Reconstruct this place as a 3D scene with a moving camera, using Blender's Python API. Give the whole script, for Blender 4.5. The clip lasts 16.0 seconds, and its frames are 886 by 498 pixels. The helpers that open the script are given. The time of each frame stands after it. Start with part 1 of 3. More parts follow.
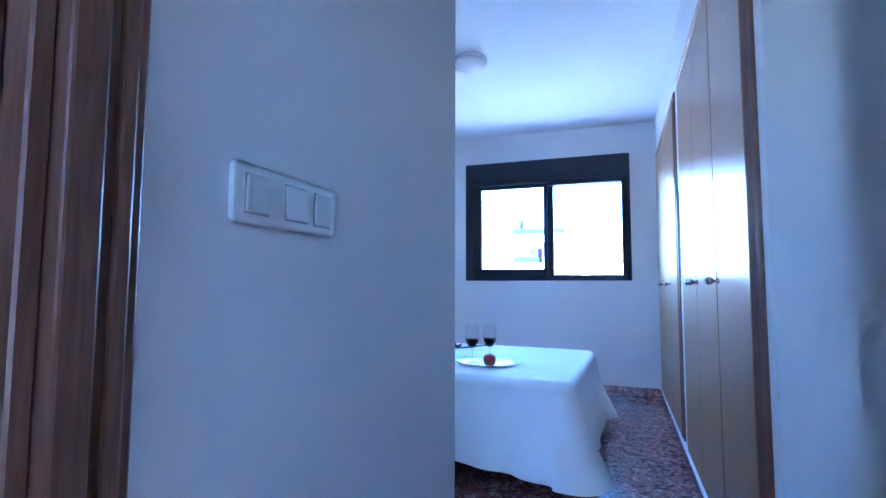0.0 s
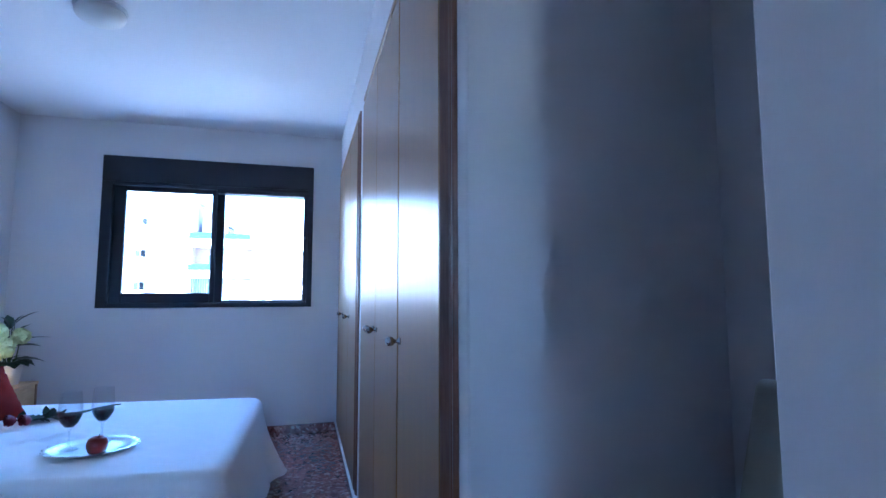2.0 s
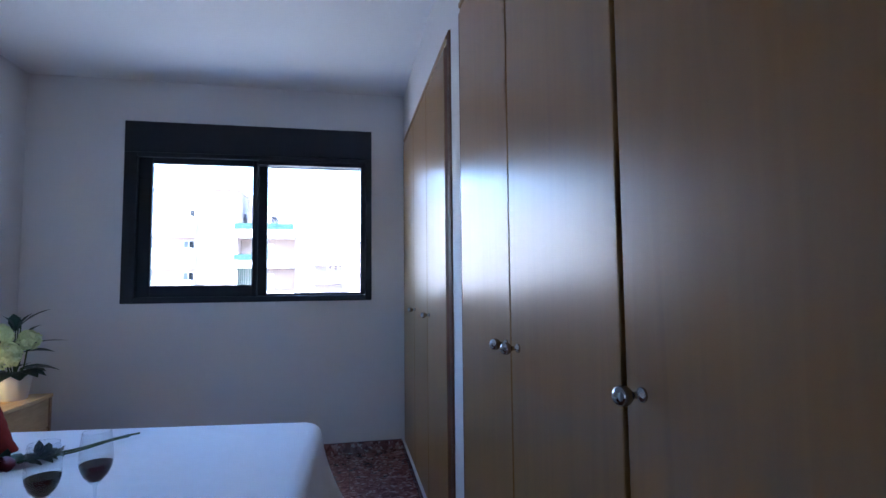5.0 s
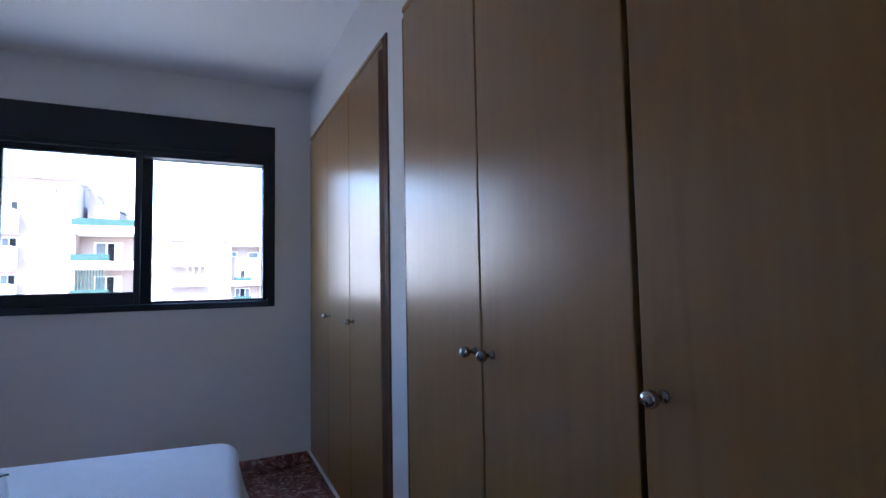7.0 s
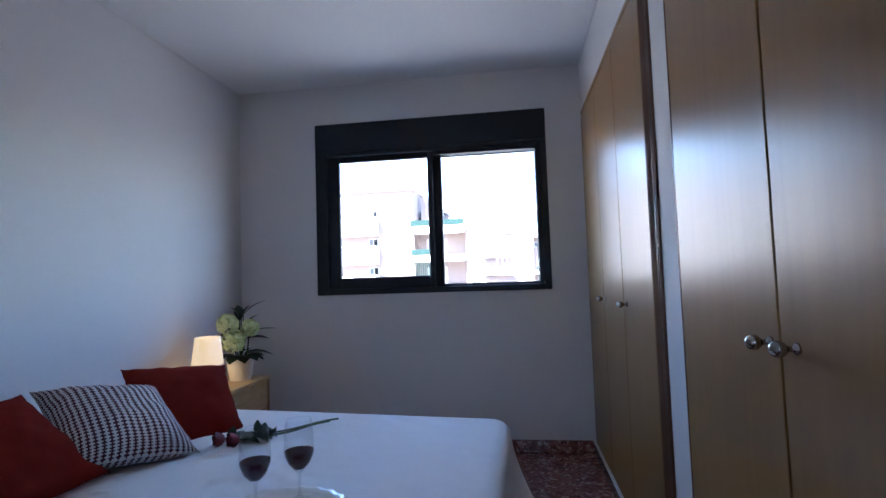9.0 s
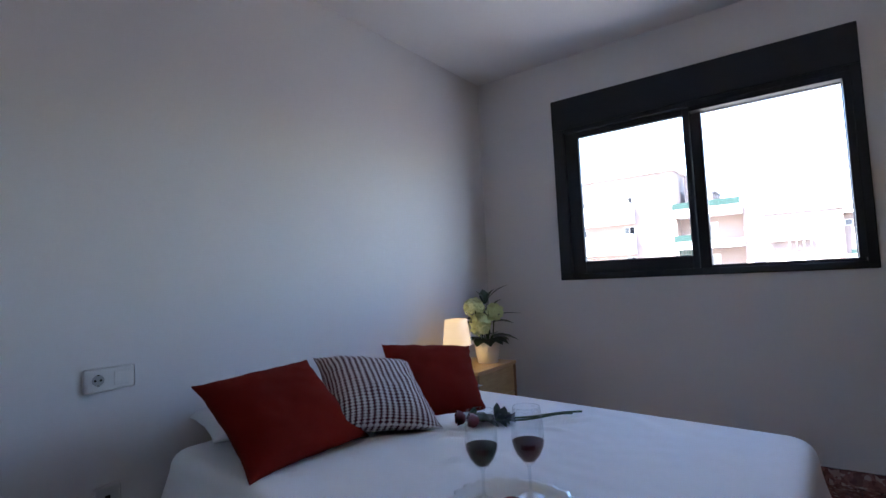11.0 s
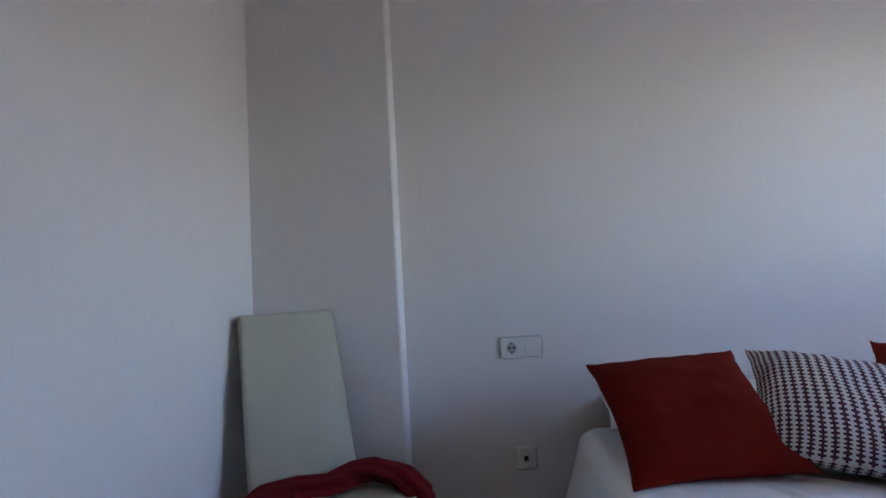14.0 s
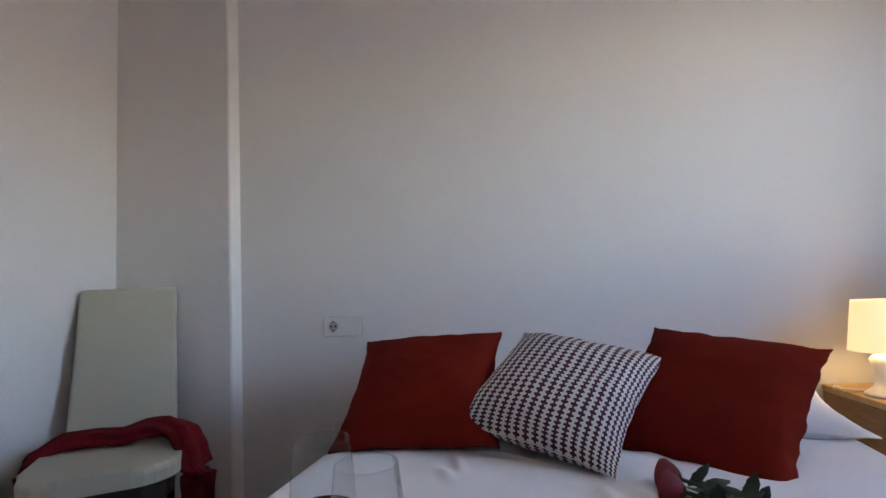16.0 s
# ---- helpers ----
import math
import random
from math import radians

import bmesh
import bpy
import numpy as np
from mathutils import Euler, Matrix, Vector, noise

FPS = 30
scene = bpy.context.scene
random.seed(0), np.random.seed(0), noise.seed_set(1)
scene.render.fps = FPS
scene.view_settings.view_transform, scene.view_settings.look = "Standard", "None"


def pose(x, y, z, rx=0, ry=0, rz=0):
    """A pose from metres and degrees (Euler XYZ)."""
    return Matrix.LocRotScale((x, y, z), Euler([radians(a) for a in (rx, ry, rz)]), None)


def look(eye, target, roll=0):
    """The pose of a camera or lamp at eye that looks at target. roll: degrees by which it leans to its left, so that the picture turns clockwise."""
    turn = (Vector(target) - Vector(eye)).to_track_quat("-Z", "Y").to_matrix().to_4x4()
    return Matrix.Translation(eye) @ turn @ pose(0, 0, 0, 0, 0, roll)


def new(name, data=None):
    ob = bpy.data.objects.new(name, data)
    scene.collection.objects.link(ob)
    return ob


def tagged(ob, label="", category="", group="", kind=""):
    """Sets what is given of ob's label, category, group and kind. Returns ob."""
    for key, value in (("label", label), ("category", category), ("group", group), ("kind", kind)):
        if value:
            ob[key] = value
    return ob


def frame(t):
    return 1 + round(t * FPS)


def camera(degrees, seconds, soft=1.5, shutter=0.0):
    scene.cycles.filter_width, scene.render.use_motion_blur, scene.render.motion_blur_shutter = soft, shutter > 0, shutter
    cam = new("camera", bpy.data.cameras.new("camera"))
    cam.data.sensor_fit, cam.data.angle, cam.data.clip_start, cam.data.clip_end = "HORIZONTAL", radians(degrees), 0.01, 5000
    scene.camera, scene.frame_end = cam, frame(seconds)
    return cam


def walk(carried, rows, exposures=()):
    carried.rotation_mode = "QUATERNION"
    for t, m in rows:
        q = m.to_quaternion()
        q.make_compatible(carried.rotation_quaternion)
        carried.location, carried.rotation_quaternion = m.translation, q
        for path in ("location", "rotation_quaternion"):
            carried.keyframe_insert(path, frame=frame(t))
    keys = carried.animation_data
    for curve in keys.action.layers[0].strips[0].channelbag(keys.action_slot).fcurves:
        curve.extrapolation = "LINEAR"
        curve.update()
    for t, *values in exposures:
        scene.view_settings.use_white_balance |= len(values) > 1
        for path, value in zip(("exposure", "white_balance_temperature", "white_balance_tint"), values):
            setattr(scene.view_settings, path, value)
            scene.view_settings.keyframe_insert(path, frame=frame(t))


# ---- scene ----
cam = camera(83.2, 16.0)
PATH = [
    (0, (-0.36, -1.102, 1.015), (-1.024, 0.782, 1.166), 0.2),
    (0.5, (-0.294, -0.925, 1.037), (-0.667, 1.036, 1.191), 0.2),
    (1, (-0.31, -0.798, 1.038), (-0.415, 1.193, 1.201), 0.1),
    (1.5, (-0.337, -0.679, 1.104), (-0.192, 1.308, 1.271), 0.1),
    (2, (-0.303, -0.569, 1.183), (0.229, 1.348, 1.365), -0.1),
    (2.5, (-0.3, -0.427, 1.21), (0.441, 1.421, 1.377), -0.1),
    (3, (-0.294, -0.291, 1.223), (0.213, 1.636, 1.378), 0.1),
    (3.5, (-0.273, -0.124, 1.217), (0.031, 1.847, 1.353), -0.5),
    (3.7, (-0.279, -0.062, 1.217), (-0.040, 1.919, 1.349), -0.5),
    (5.8, (-0.562, 0.418, 1.194), (0.066, 2.312, 1.332), -0.45),
    (6, (-0.594, 0.406, 1.198), (0.109, 2.274, 1.336), -0.4),
    (6.5, (-0.644, 0.408, 1.217), (0.17, 2.23, 1.352), -0.8),
    (7, (-0.665, 0.4, 1.227), (0.191, 2.203, 1.357), -1.1),
    (7.5, (-0.619, 0.409, 1.216), (0.203, 2.227, 1.344), -1.1),
    (8, (-0.572, 0.443, 1.196), (-0.06, 2.373, 1.321), -1.4),
    (8.5, (-0.521, 0.492, 1.184), (-0.394, 2.485, 1.302), -1.7),
    (9, (-0.489, 0.551, 1.183), (-0.769, 2.528, 1.296), -1.9),
    (9.2, (-0.503, 0.560, 1.177), (-0.899, 2.518, 1.289), -1.8),
    (11.3, (-0.492, 0.782, 1.124), (-1.801, 2.289, 1.241), -2.7),
    (11.5, (-0.503, 0.784, 1.131), (-1.893, 2.218, 1.243), -2.6),
    (12, (-0.501, 0.798, 1.125), (-2.12, 1.967, 1.243), -2.8),
    (12.5, (-0.522, 0.779, 1.132), (-2.299, 1.688, 1.257), -2.9),
    (13, (-0.56, 0.83, 1.104), (-2.452, 1.466, 1.236), -3.2),
    (13.5, (-0.6, 0.966, 1.09), (-2.561, 1.333, 1.232), -3.3),
    (14, (-0.621, 1.153, 1.074), (-2.615, 1.205, 1.228), -3.3),
    (14.5, (-0.593, 1.358, 1.054), (-2.573, 1.122, 1.209), -3.4),
    (15, (-0.565, 1.636, 1.004), (-2.529, 1.292, 1.161), -3.3),
    (15.5, (-0.569, 1.902, 0.996), (-2.534, 1.562, 1.154), -2.9),
    (16, (-0.568, 2.108, 0.98), (-2.549, 1.871, 1.126), -2.4),
]
EXPOSURES = [
    (0.0, 5.62, 3950, 9),
    (1.5, 5.15, 4080, 9),
    (3.0, 4.72, 4500, 10),
    (6.0, 4.08, 5150, 12),
    (9.0, 3.95, 5450, 13),
    (12.5, 4.10, 6300, 16),
    (15.0, 4.32, 6650, 17),
    (16.0, 4.40, 7400, 18),
]
walk(cam, [(t, look(eye, target, roll)) for t, eye, target, roll in PATH], EXPOSURES)

# ---- light ----
world = bpy.data.worlds.new("sky")
scene.world = world
world.use_nodes = True
wn = world.node_tree
sky = wn.nodes.new("ShaderNodeTexSky")
sky.sky_type = "NISHITA"
sky.sun_disc = False
sky.sun_elevation = radians(48)
sky.sun_rotation = radians(210)
wn.nodes["Background"].inputs["Strength"].default_value = 0.15
wn.links.new(sky.outputs["Color"], wn.nodes["Background"].inputs["Color"])
sun = new("sun", bpy.data.lights.new("sun", "SUN"))
sun.data.energy = 5.0
sun.data.angle = radians(0.5)
sun.data.color = (1.0, 0.95, 0.88)
sun.matrix_world = look((0, 0, 0), (math.sin(radians(210)) * -1, -math.cos(radians(210)) * 1, -math.tan(radians(48))))
# added fill lamp at the unseen passage end, brightens passage and niche
hall_fill = new("hall_fill_light", bpy.data.lights.new("hall_fill_light", "AREA"))
hall_fill.data.shape = "RECTANGLE"
hall_fill.data.size = 0.25
hall_fill.data.size_y = 0.80
hall_fill.data.energy = 0.007
hall_fill.data.color = (0.85, 0.93, 1.0)
hall_fill.matrix_world = look((-0.36, -3.22, 1.72), (-0.36, 0, 1.72))

# ---- materials ----


def mat(name, base, rough=0.5, metal=0.0, var=0.06, scale=8.0, bump=0.05, bscale=120.0, stretch=(1, 1, 1), **more):
    m = bpy.data.materials.new(name)
    m.use_nodes = True
    nt = m.node_tree
    b = nt.nodes["Principled BSDF"]
    b.inputs["Roughness"].default_value = rough
    b.inputs["Metallic"].default_value = metal
    for key, value in more.items():
        b.inputs[key.replace("_", " ")].default_value = value
    tc = nt.nodes.new("ShaderNodeTexCoord")
    mp = nt.nodes.new("ShaderNodeMapping")
    mp.inputs["Scale"].default_value = stretch
    nt.links.new(tc.outputs["Object"], mp.inputs["Vector"])
    n1 = nt.nodes.new("ShaderNodeTexNoise")
    n1.inputs["Scale"].default_value = scale
    n1.inputs["Detail"].default_value = 5
    nt.links.new(mp.outputs["Vector"], n1.inputs["Vector"])
    ramp = nt.nodes.new("ShaderNodeMapRange")
    ramp.inputs["To Min"].default_value = 1 - var
    ramp.inputs["To Max"].default_value = 1 + var
    nt.links.new(n1.outputs["Fac"], ramp.inputs["Value"])
    mul = nt.nodes.new("ShaderNodeVectorMath")
    mul.operation = "SCALE"
    mul.inputs[0].default_value = base
    nt.links.new(ramp.outputs["Result"], mul.inputs["Scale"])
    nt.links.new(mul.outputs["Vector"], b.inputs["Base Color"])
    if bump:
        n2 = nt.nodes.new("ShaderNodeTexNoise")
        n2.inputs["Scale"].default_value = bscale
        n2.inputs["Detail"].default_value = 3
        nt.links.new(mp.outputs["Vector"], n2.inputs["Vector"])
        bp = nt.nodes.new("ShaderNodeBump")
        bp.inputs["Strength"].default_value = bump
        bp.inputs["Distance"].default_value = 0.01
        nt.links.new(n2.outputs["Fac"], bp.inputs["Height"])
        nt.links.new(bp.outputs["Normal"], b.inputs["Normal"])
    return m


def wood(name, dark, light, rough, coat=0.0, grain=(26, 26, 1.1), bump=0.02):
    m = mat(name, light, rough, bump=bump, bscale=12, stretch=grain)
    nt = m.node_tree
    b = nt.nodes["Principled BSDF"]
    b.inputs["Coat Weight"].default_value = coat
    b.inputs["Coat Roughness"].default_value = 0.22
    tc = nt.nodes["Texture Coordinate"]
    info = nt.nodes.new("ShaderNodeObjectInfo")
    add = nt.nodes.new("ShaderNodeVectorMath")
    add.operation = "MULTIPLY_ADD"
    add.inputs[1].default_value = (7.0, 13.0, 5.0)
    nt.links.new(info.outputs["Random"], add.inputs[0])
    nt.links.new(tc.outputs["Object"], add.inputs[2])
    nt.links.new(add.outputs["Vector"], nt.nodes["Mapping"].inputs["Vector"])
    fine = nt.nodes.new("ShaderNodeTexNoise")
    fine.inputs["Scale"].default_value = 6.0
    fine.inputs["Detail"].default_value = 9
    fine.inputs["Distortion"].default_value = 0.6
    nt.links.new(nt.nodes["Mapping"].outputs["Vector"], fine.inputs["Vector"])
    ramp = nt.nodes.new("ShaderNodeValToRGB")
    ramp.color_ramp.elements[0].position, ramp.color_ramp.elements[0].color = 0.34, (*dark, 1)
    ramp.color_ramp.elements[1].position, ramp.color_ramp.elements[1].color = 0.66, (*light, 1)
    nt.links.new(fine.outputs["Fac"], ramp.inputs["Fac"])
    nt.links.new(ramp.outputs["Color"], b.inputs["Base Color"])
    return m


WALL = mat("wall_paint", (0.715, 0.695, 0.695), 0.75, var=0.02, scale=3, bump=0.06, bscale=60)
CEIL = mat("ceiling_paint", (0.80, 0.79, 0.79), 0.8, var=0.015, scale=3, bump=0.04, bscale=60)
VENEER = wood("door_veneer", (0.245, 0.124, 0.032), (0.275, 0.142, 0.037), 0.35, 0.2, (5, 5, 0.30), bump=0)
TRIM = wood("trim_wood", (0.115, 0.047, 0.025), (0.175, 0.078, 0.041), 0.38, 0.15, (30, 30, 2))
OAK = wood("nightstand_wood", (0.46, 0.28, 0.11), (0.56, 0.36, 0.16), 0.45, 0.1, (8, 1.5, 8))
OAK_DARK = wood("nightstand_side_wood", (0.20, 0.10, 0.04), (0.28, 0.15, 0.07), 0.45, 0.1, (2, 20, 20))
ALU = mat("dark_aluminium", (0.018, 0.021, 0.028), 0.55, 0.0, var=0.1, scale=20, bump=0.02, Specular_IOR_Level=0.3)
ALU_DEEP = mat("black_rubber", (0.012, 0.012, 0.014), 0.6)
CHROME = mat("polished_nickel", (0.40, 0.38, 0.36), 0.07, 1.0, var=0.05, bump=0)
PLASTIC = mat("white_plastic", (0.70, 0.69, 0.68), 0.35, var=0.02, bump=0)
SEAM = mat("dark_gap", (0.02, 0.014, 0.01), 0.8)
SLIT_SHADE = mat("slit_shade", (0.33, 0.33, 0.35), 0.6, bump=0)
SHEET = mat("white_cotton", (0.92, 0.92, 0.93), 0.85, var=0.03, scale=6, bump=0.07, bscale=300)
PILLOWCASE = mat("white_pillowcase", (0.80, 0.79, 0.79), 0.85, var=0.03, scale=6, bump=0.2, bscale=40)
RED = mat("red_cotton", (0.175, 0.014, 0.007), 0.95, var=0.12, scale=14, bump=0.5, bscale=420, Specular_IOR_Level=0.1)
SCARF = mat("wine_red_knit", (0.14, 0.010, 0.014), 0.95, var=0.2, scale=30, bump=0.8, bscale=90, Specular_IOR_Level=0.1)
BEIGE = mat("beige_leatherette", (0.42, 0.40, 0.32), 0.55, var=0.06, scale=7, bump=0.12, bscale=200)
LEG = mat("dark_chair_wood", (0.03, 0.02, 0.016), 0.4, var=0.1)
POT = mat("white_ceramic", (0.78, 0.75, 0.70), 0.35, var=0.02, bump=0)
LAMPBASE = mat("white_lamp_base", (0.78, 0.76, 0.72), 0.4, var=0.02, bump=0)
LEAF = mat("dark_green_leaf", (0.016, 0.036, 0.018), 0.45, var=0.35, scale=14, bump=0.15, bscale=60)
PETAL = mat("pale_green_petal", (0.80, 0.84, 0.42), 0.7, var=0.15, scale=30, bump=0.1)
STEM = mat("green_stem", (0.05, 0.09, 0.03), 0.6, var=0.2)
ROSE = mat("dark_red_petal", (0.17, 0.008, 0.012), 0.6, var=0.25, scale=40)
APPLE = mat("red_apple_skin", (0.26, 0.014, 0.012), 0.3, var=0.35, scale=18, bump=0.02)
SILVER = mat("silver_tray", (0.86, 0.86, 0.85), 0.34, 1.0, var=0.05, bump=0.02)
WINE = mat("red_wine", (0.016, 0.0008, 0.002), 0.15, var=0, bump=0, Specular_IOR_Level=0.2)
SOIL = mat("soil", (0.03, 0.02, 0.014), 0.9, bump=0.5)


def glass_mat(name, colour, gloss_rim, blend=0.22):
    """Clear thin glass: light goes straight through, and the gloss grows towards the rim."""
    m = bpy.data.materials.new(name)
    m.use_nodes = True
    nt = m.node_tree
    nt.nodes.remove(nt.nodes["Principled BSDF"])
    clear = nt.nodes.new("ShaderNodeBsdfTransparent")
    clear.inputs["Color"].default_value = (*colour, 1)
    gloss = nt.nodes.new("ShaderNodeBsdfGlossy")
    gloss.inputs["Roughness"].default_value = 0.02
    facing = nt.nodes.new("ShaderNodeLayerWeight")
    facing.inputs["Blend"].default_value = blend
    fres = nt.nodes.new("ShaderNodeMath")
    fres.operation = "MULTIPLY_ADD"
    fres.inputs[1].default_value = gloss_rim
    fres.inputs[2].default_value = 0.006
    nt.links.new(facing.outputs["Facing"], fres.inputs[0])
    mix = nt.nodes.new("ShaderNodeMixShader")
    nt.links.new(fres.outputs[0], mix.inputs["Fac"])
    nt.links.new(clear.outputs["BSDF"], mix.inputs[1])
    nt.links.new(gloss.outputs["BSDF"], mix.inputs[2])
    nt.links.new(mix.outputs["Shader"], nt.nodes["Material Output"].inputs["Surface"])
    return m


GLASS = glass_mat("clear_glass", (0.955, 0.965, 0.97), 0.70, 0.15)
PANE = glass_mat("window_glass", (0.985, 0.992, 0.99), 0.15)


def glow(name, colour, strength, base):
    m = bpy.data.materials.new(name)
    m.use_nodes = True
    b = m.node_tree.nodes["Principled BSDF"]
    b.inputs["Base Color"].default_value = (*base, 1)
    b.inputs["Roughness"].default_value = 0.8
    b.inputs["Emission Color"].default_value = (*colour, 1)
    b.inputs["Emission Strength"].default_value = strength
    return m


SHADE = glow("lit_lamp_shade", (1.0, 0.68, 0.30), 0.050, (0.8, 0.76, 0.68))


def terrazzo():
    m = mat("red_terrazzo", (0.17, 0.075, 0.06), 0.16, var=0.2, scale=5, bump=0)
    nt = m.node_tree
    b = nt.nodes["Principled BSDF"]
    tc = nt.nodes["Texture Coordinate"]
    cells = nt.nodes.new("ShaderNodeTexVoronoi")
    cells.inputs["Scale"].default_value = 55
    warp = nt.nodes.new("ShaderNodeTexNoise")
    warp.inputs["Scale"].default_value = 18
    nt.links.new(tc.outputs["Object"], warp.inputs["Vector"])
    mix = nt.nodes.new("ShaderNodeVectorMath")
    mix.operation = "MULTIPLY_ADD"
    mix.inputs[1].default_value = (0.05, 0.05, 0.05)
    nt.links.new(warp.outputs["Color"], mix.inputs[0])
    geo = nt.nodes.new("ShaderNodeNewGeometry")
    nt.links.new(geo.outputs["Position"], mix.inputs[2])
    nt.links.new(mix.outputs["Vector"], cells.inputs["Vector"])
    sep = nt.nodes.new("ShaderNodeSeparateColor")
    nt.links.new(cells.outputs["Color"], sep.inputs["Color"])
    ramp = nt.nodes.new("ShaderNodeValToRGB")
    els = ramp.color_ramp.elements
    els[0].position, els[0].color = 0.0, (0.11, 0.042, 0.034, 1)
    els[1].position, els[1].color = 0.45, (0.20, 0.08, 0.064, 1)
    e = els.new(0.75)
    e.color = (0.27, 0.125, 0.10, 1)
    e = els.new(0.93)
    e.color = (0.38, 0.25, 0.21, 1)
    nt.links.new(sep.outputs["Red"], ramp.inputs["Fac"])
    nt.links.new(ramp.outputs["Color"], b.inputs["Base Color"])
    return m


TERRAZZO = terrazzo()
GROUT = mat("dark_grout", (0.06, 0.03, 0.025), 0.8)

# ---- building blocks ----


def mesh_of(name, bm, material, smooth=False):
    bmesh.ops.recalc_face_normals(bm, faces=bm.faces)
    me = bpy.data.meshes.new(name)
    bm.to_mesh(me)
    bm.free()
    me.materials.append(material)
    if smooth:
        me.polygons.foreach_set("use_smooth", [True] * len(me.polygons))
    return me


def part(name, bm, material, parent, label="", smooth=False):
    ob = new(name, mesh_of(name, bm, material, smooth))
    ob.parent = parent
    return tagged(ob, label)


def thing(name, bm, material, label, category, smooth=False, kind="", group=""):
    ob = new(name, mesh_of(name, bm, material, smooth))
    return tagged(ob, label, category, group, kind)


def holder(name, label, category, m=None, group=""):
    ob = new(name)
    ob.empty_display_size = 0.05
    if m is not None:
        ob.matrix_basis = m
    return tagged(ob, label, category, group)


def box(lo, hi, bevel=0.0, bm=None, segments=1):
    bm = bm or bmesh.new()
    lo, hi = Vector(lo), Vector(hi)
    made = bmesh.ops.create_cube(bm, size=1.0)
    for v in made["verts"]:
        v.co = Vector(((lo[i] + hi[i]) / 2 + v.co[i] * (hi[i] - lo[i]) for i in range(3)))
    if bevel:
        edges = list({e for v in made["verts"] for e in v.link_edges})
        bmesh.ops.bevel(bm, geom=edges, offset=bevel, segments=segments, profile=0.5, affect="EDGES")
    return bm


def prism(points, z0, z1):
    bm = bmesh.new()
    low = [bm.verts.new((x, y, z0)) for x, y in points]
    high = [bm.verts.new((x, y, z1)) for x, y in points]
    n = len(points)
    bm.faces.new(low)
    bm.faces.new(high)
    for i in range(n):
        bm.faces.new((low[i], low[(i + 1) % n], high[(i + 1) % n], high[i]))
    return bm


def lathe(profile, n=28, m=None, bm=None):
    bm = bm or bmesh.new()
    rings = []
    for r, z in profile:
        if r < 1e-5:
            rings.append([bm.verts.new((0, 0, z))])
        else:
            rings.append([bm.verts.new((r * math.cos(2 * math.pi * i / n), r * math.sin(2 * math.pi * i / n), z)) for i in range(n)])
    for a, b in zip(rings, rings[1:]):
        for i in range(n):
            j = (i + 1) % n
            if len(a) == 1 and len(b) == 1:
                continue
            if len(a) == 1:
                bm.faces.new((a[0], b[i], b[j]))
            elif len(b) == 1:
                bm.faces.new((a[i], a[j], b[0]))
            else:
                bm.faces.new((a[i], a[j], b[j], b[i]))
    if m is not None:
        bmesh.ops.transform(bm, matrix=m, verts=[v for r in rings for v in r])
    return bm


def tube(points, radius, n=8, bm=None):
    bm = bm or bmesh.new()
    pts = [Vector(p) for p in points]
    rings = []
    for i, p in enumerate(pts):
        d = (pts[min(i + 1, len(pts) - 1)] - pts[max(i - 1, 0)]).normalized()
        side = d.cross(Vector((0, 0, 1)))
        side = side.normalized() if side.length > 0.01 else Vector((1, 0, 0))
        up = side.cross(d)
        r = radius[i] if isinstance(radius, (list, tuple)) else radius
        rings.append([bm.verts.new(p + r * (math.cos(2 * math.pi * k / n) * side + math.sin(2 * math.pi * k / n) * up)) for k in range(n)])
    for a, b in zip(rings, rings[1:]):
        for k in range(n):
            bm.faces.new((a[k], a[(k + 1) % n], b[(k + 1) % n], b[k]))
    bm.faces.new(rings[0])
    bm.faces.new(rings[-1])
    return bm


# ---- structure ----
H = 2.61
structure = dict(kind="structure")


def wall(name, bm, label="white painted plaster wall", material=None):
    return thing(name, bm, material or WALL, label, "wall", kind="structure")


WX0, WX1, WZ0, WZ1 = -1.896, -0.242, 1.080, 2.321
bm = box((-2.75, 4.0, 0), (WX0, 4.30, H))
box((WX1, 4.0, 0), (0.75, 4.30, H), bm=bm)
box((WX0, 4.0, 0), (WX1, 4.30, WZ0), bm=bm)
box((WX0, 4.0, WZ1), (WX1, 4.30, H), bm=bm)
wall("wall_window", bm, "white painted plaster wall around the window")
wall("wall_headboard", box((-2.75, 0.30, 0), (-2.49, 4.0, H)), "white painted plaster wall behind the bed")
wall("wall_pilaster", prism([(-2.497, 0.47), (-2.495, 0.47), (-2.490, 0.478), (-2.438, 1.024), (-2.442, 1.031), (-2.489, 1.045), (-2.497, 1.045)], 0, H), "shallow white plaster pilaster in the corner")
wall("wall_south", prism([(-0.857, 0.425), (-0.862, 0.431), (-2.489, 0.488), (-2.489, 0.36), (-0.982, 0.30), (-0.982, -0.784), (-0.860, -0.784)], 0, H), "white plaster wall with an outer corner at the entrance")
bm = box((-0.982, -1.53, 2.08), (-0.860, -0.784, H))
box((-0.982, -3.4, 0), (-0.860, -1.53, H), bm=bm)
wall("wall_passage_west", bm, "white plaster passage wall around a doorway")
bm = prism([(0.082, -0.231), (0.95, -0.231), (0.95, -0.34), (0.20, -0.34), (0.20, -3.4), (0.077, -3.4), (0.077, -0.236)], 0, H)
wall("wall_passage_east", bm, "white plaster passage wall ending at a niche")
wall("wall_niche_back", box((0.61, -0.231, 0), (0.95, 0.347, H)), "white plaster back wall of the niche")
wall("wall_niche_north", box((0.0, 0.347, 0), (0.95, 0.4105, H), 0.004), "white plaster return wall beside the wardrobe")
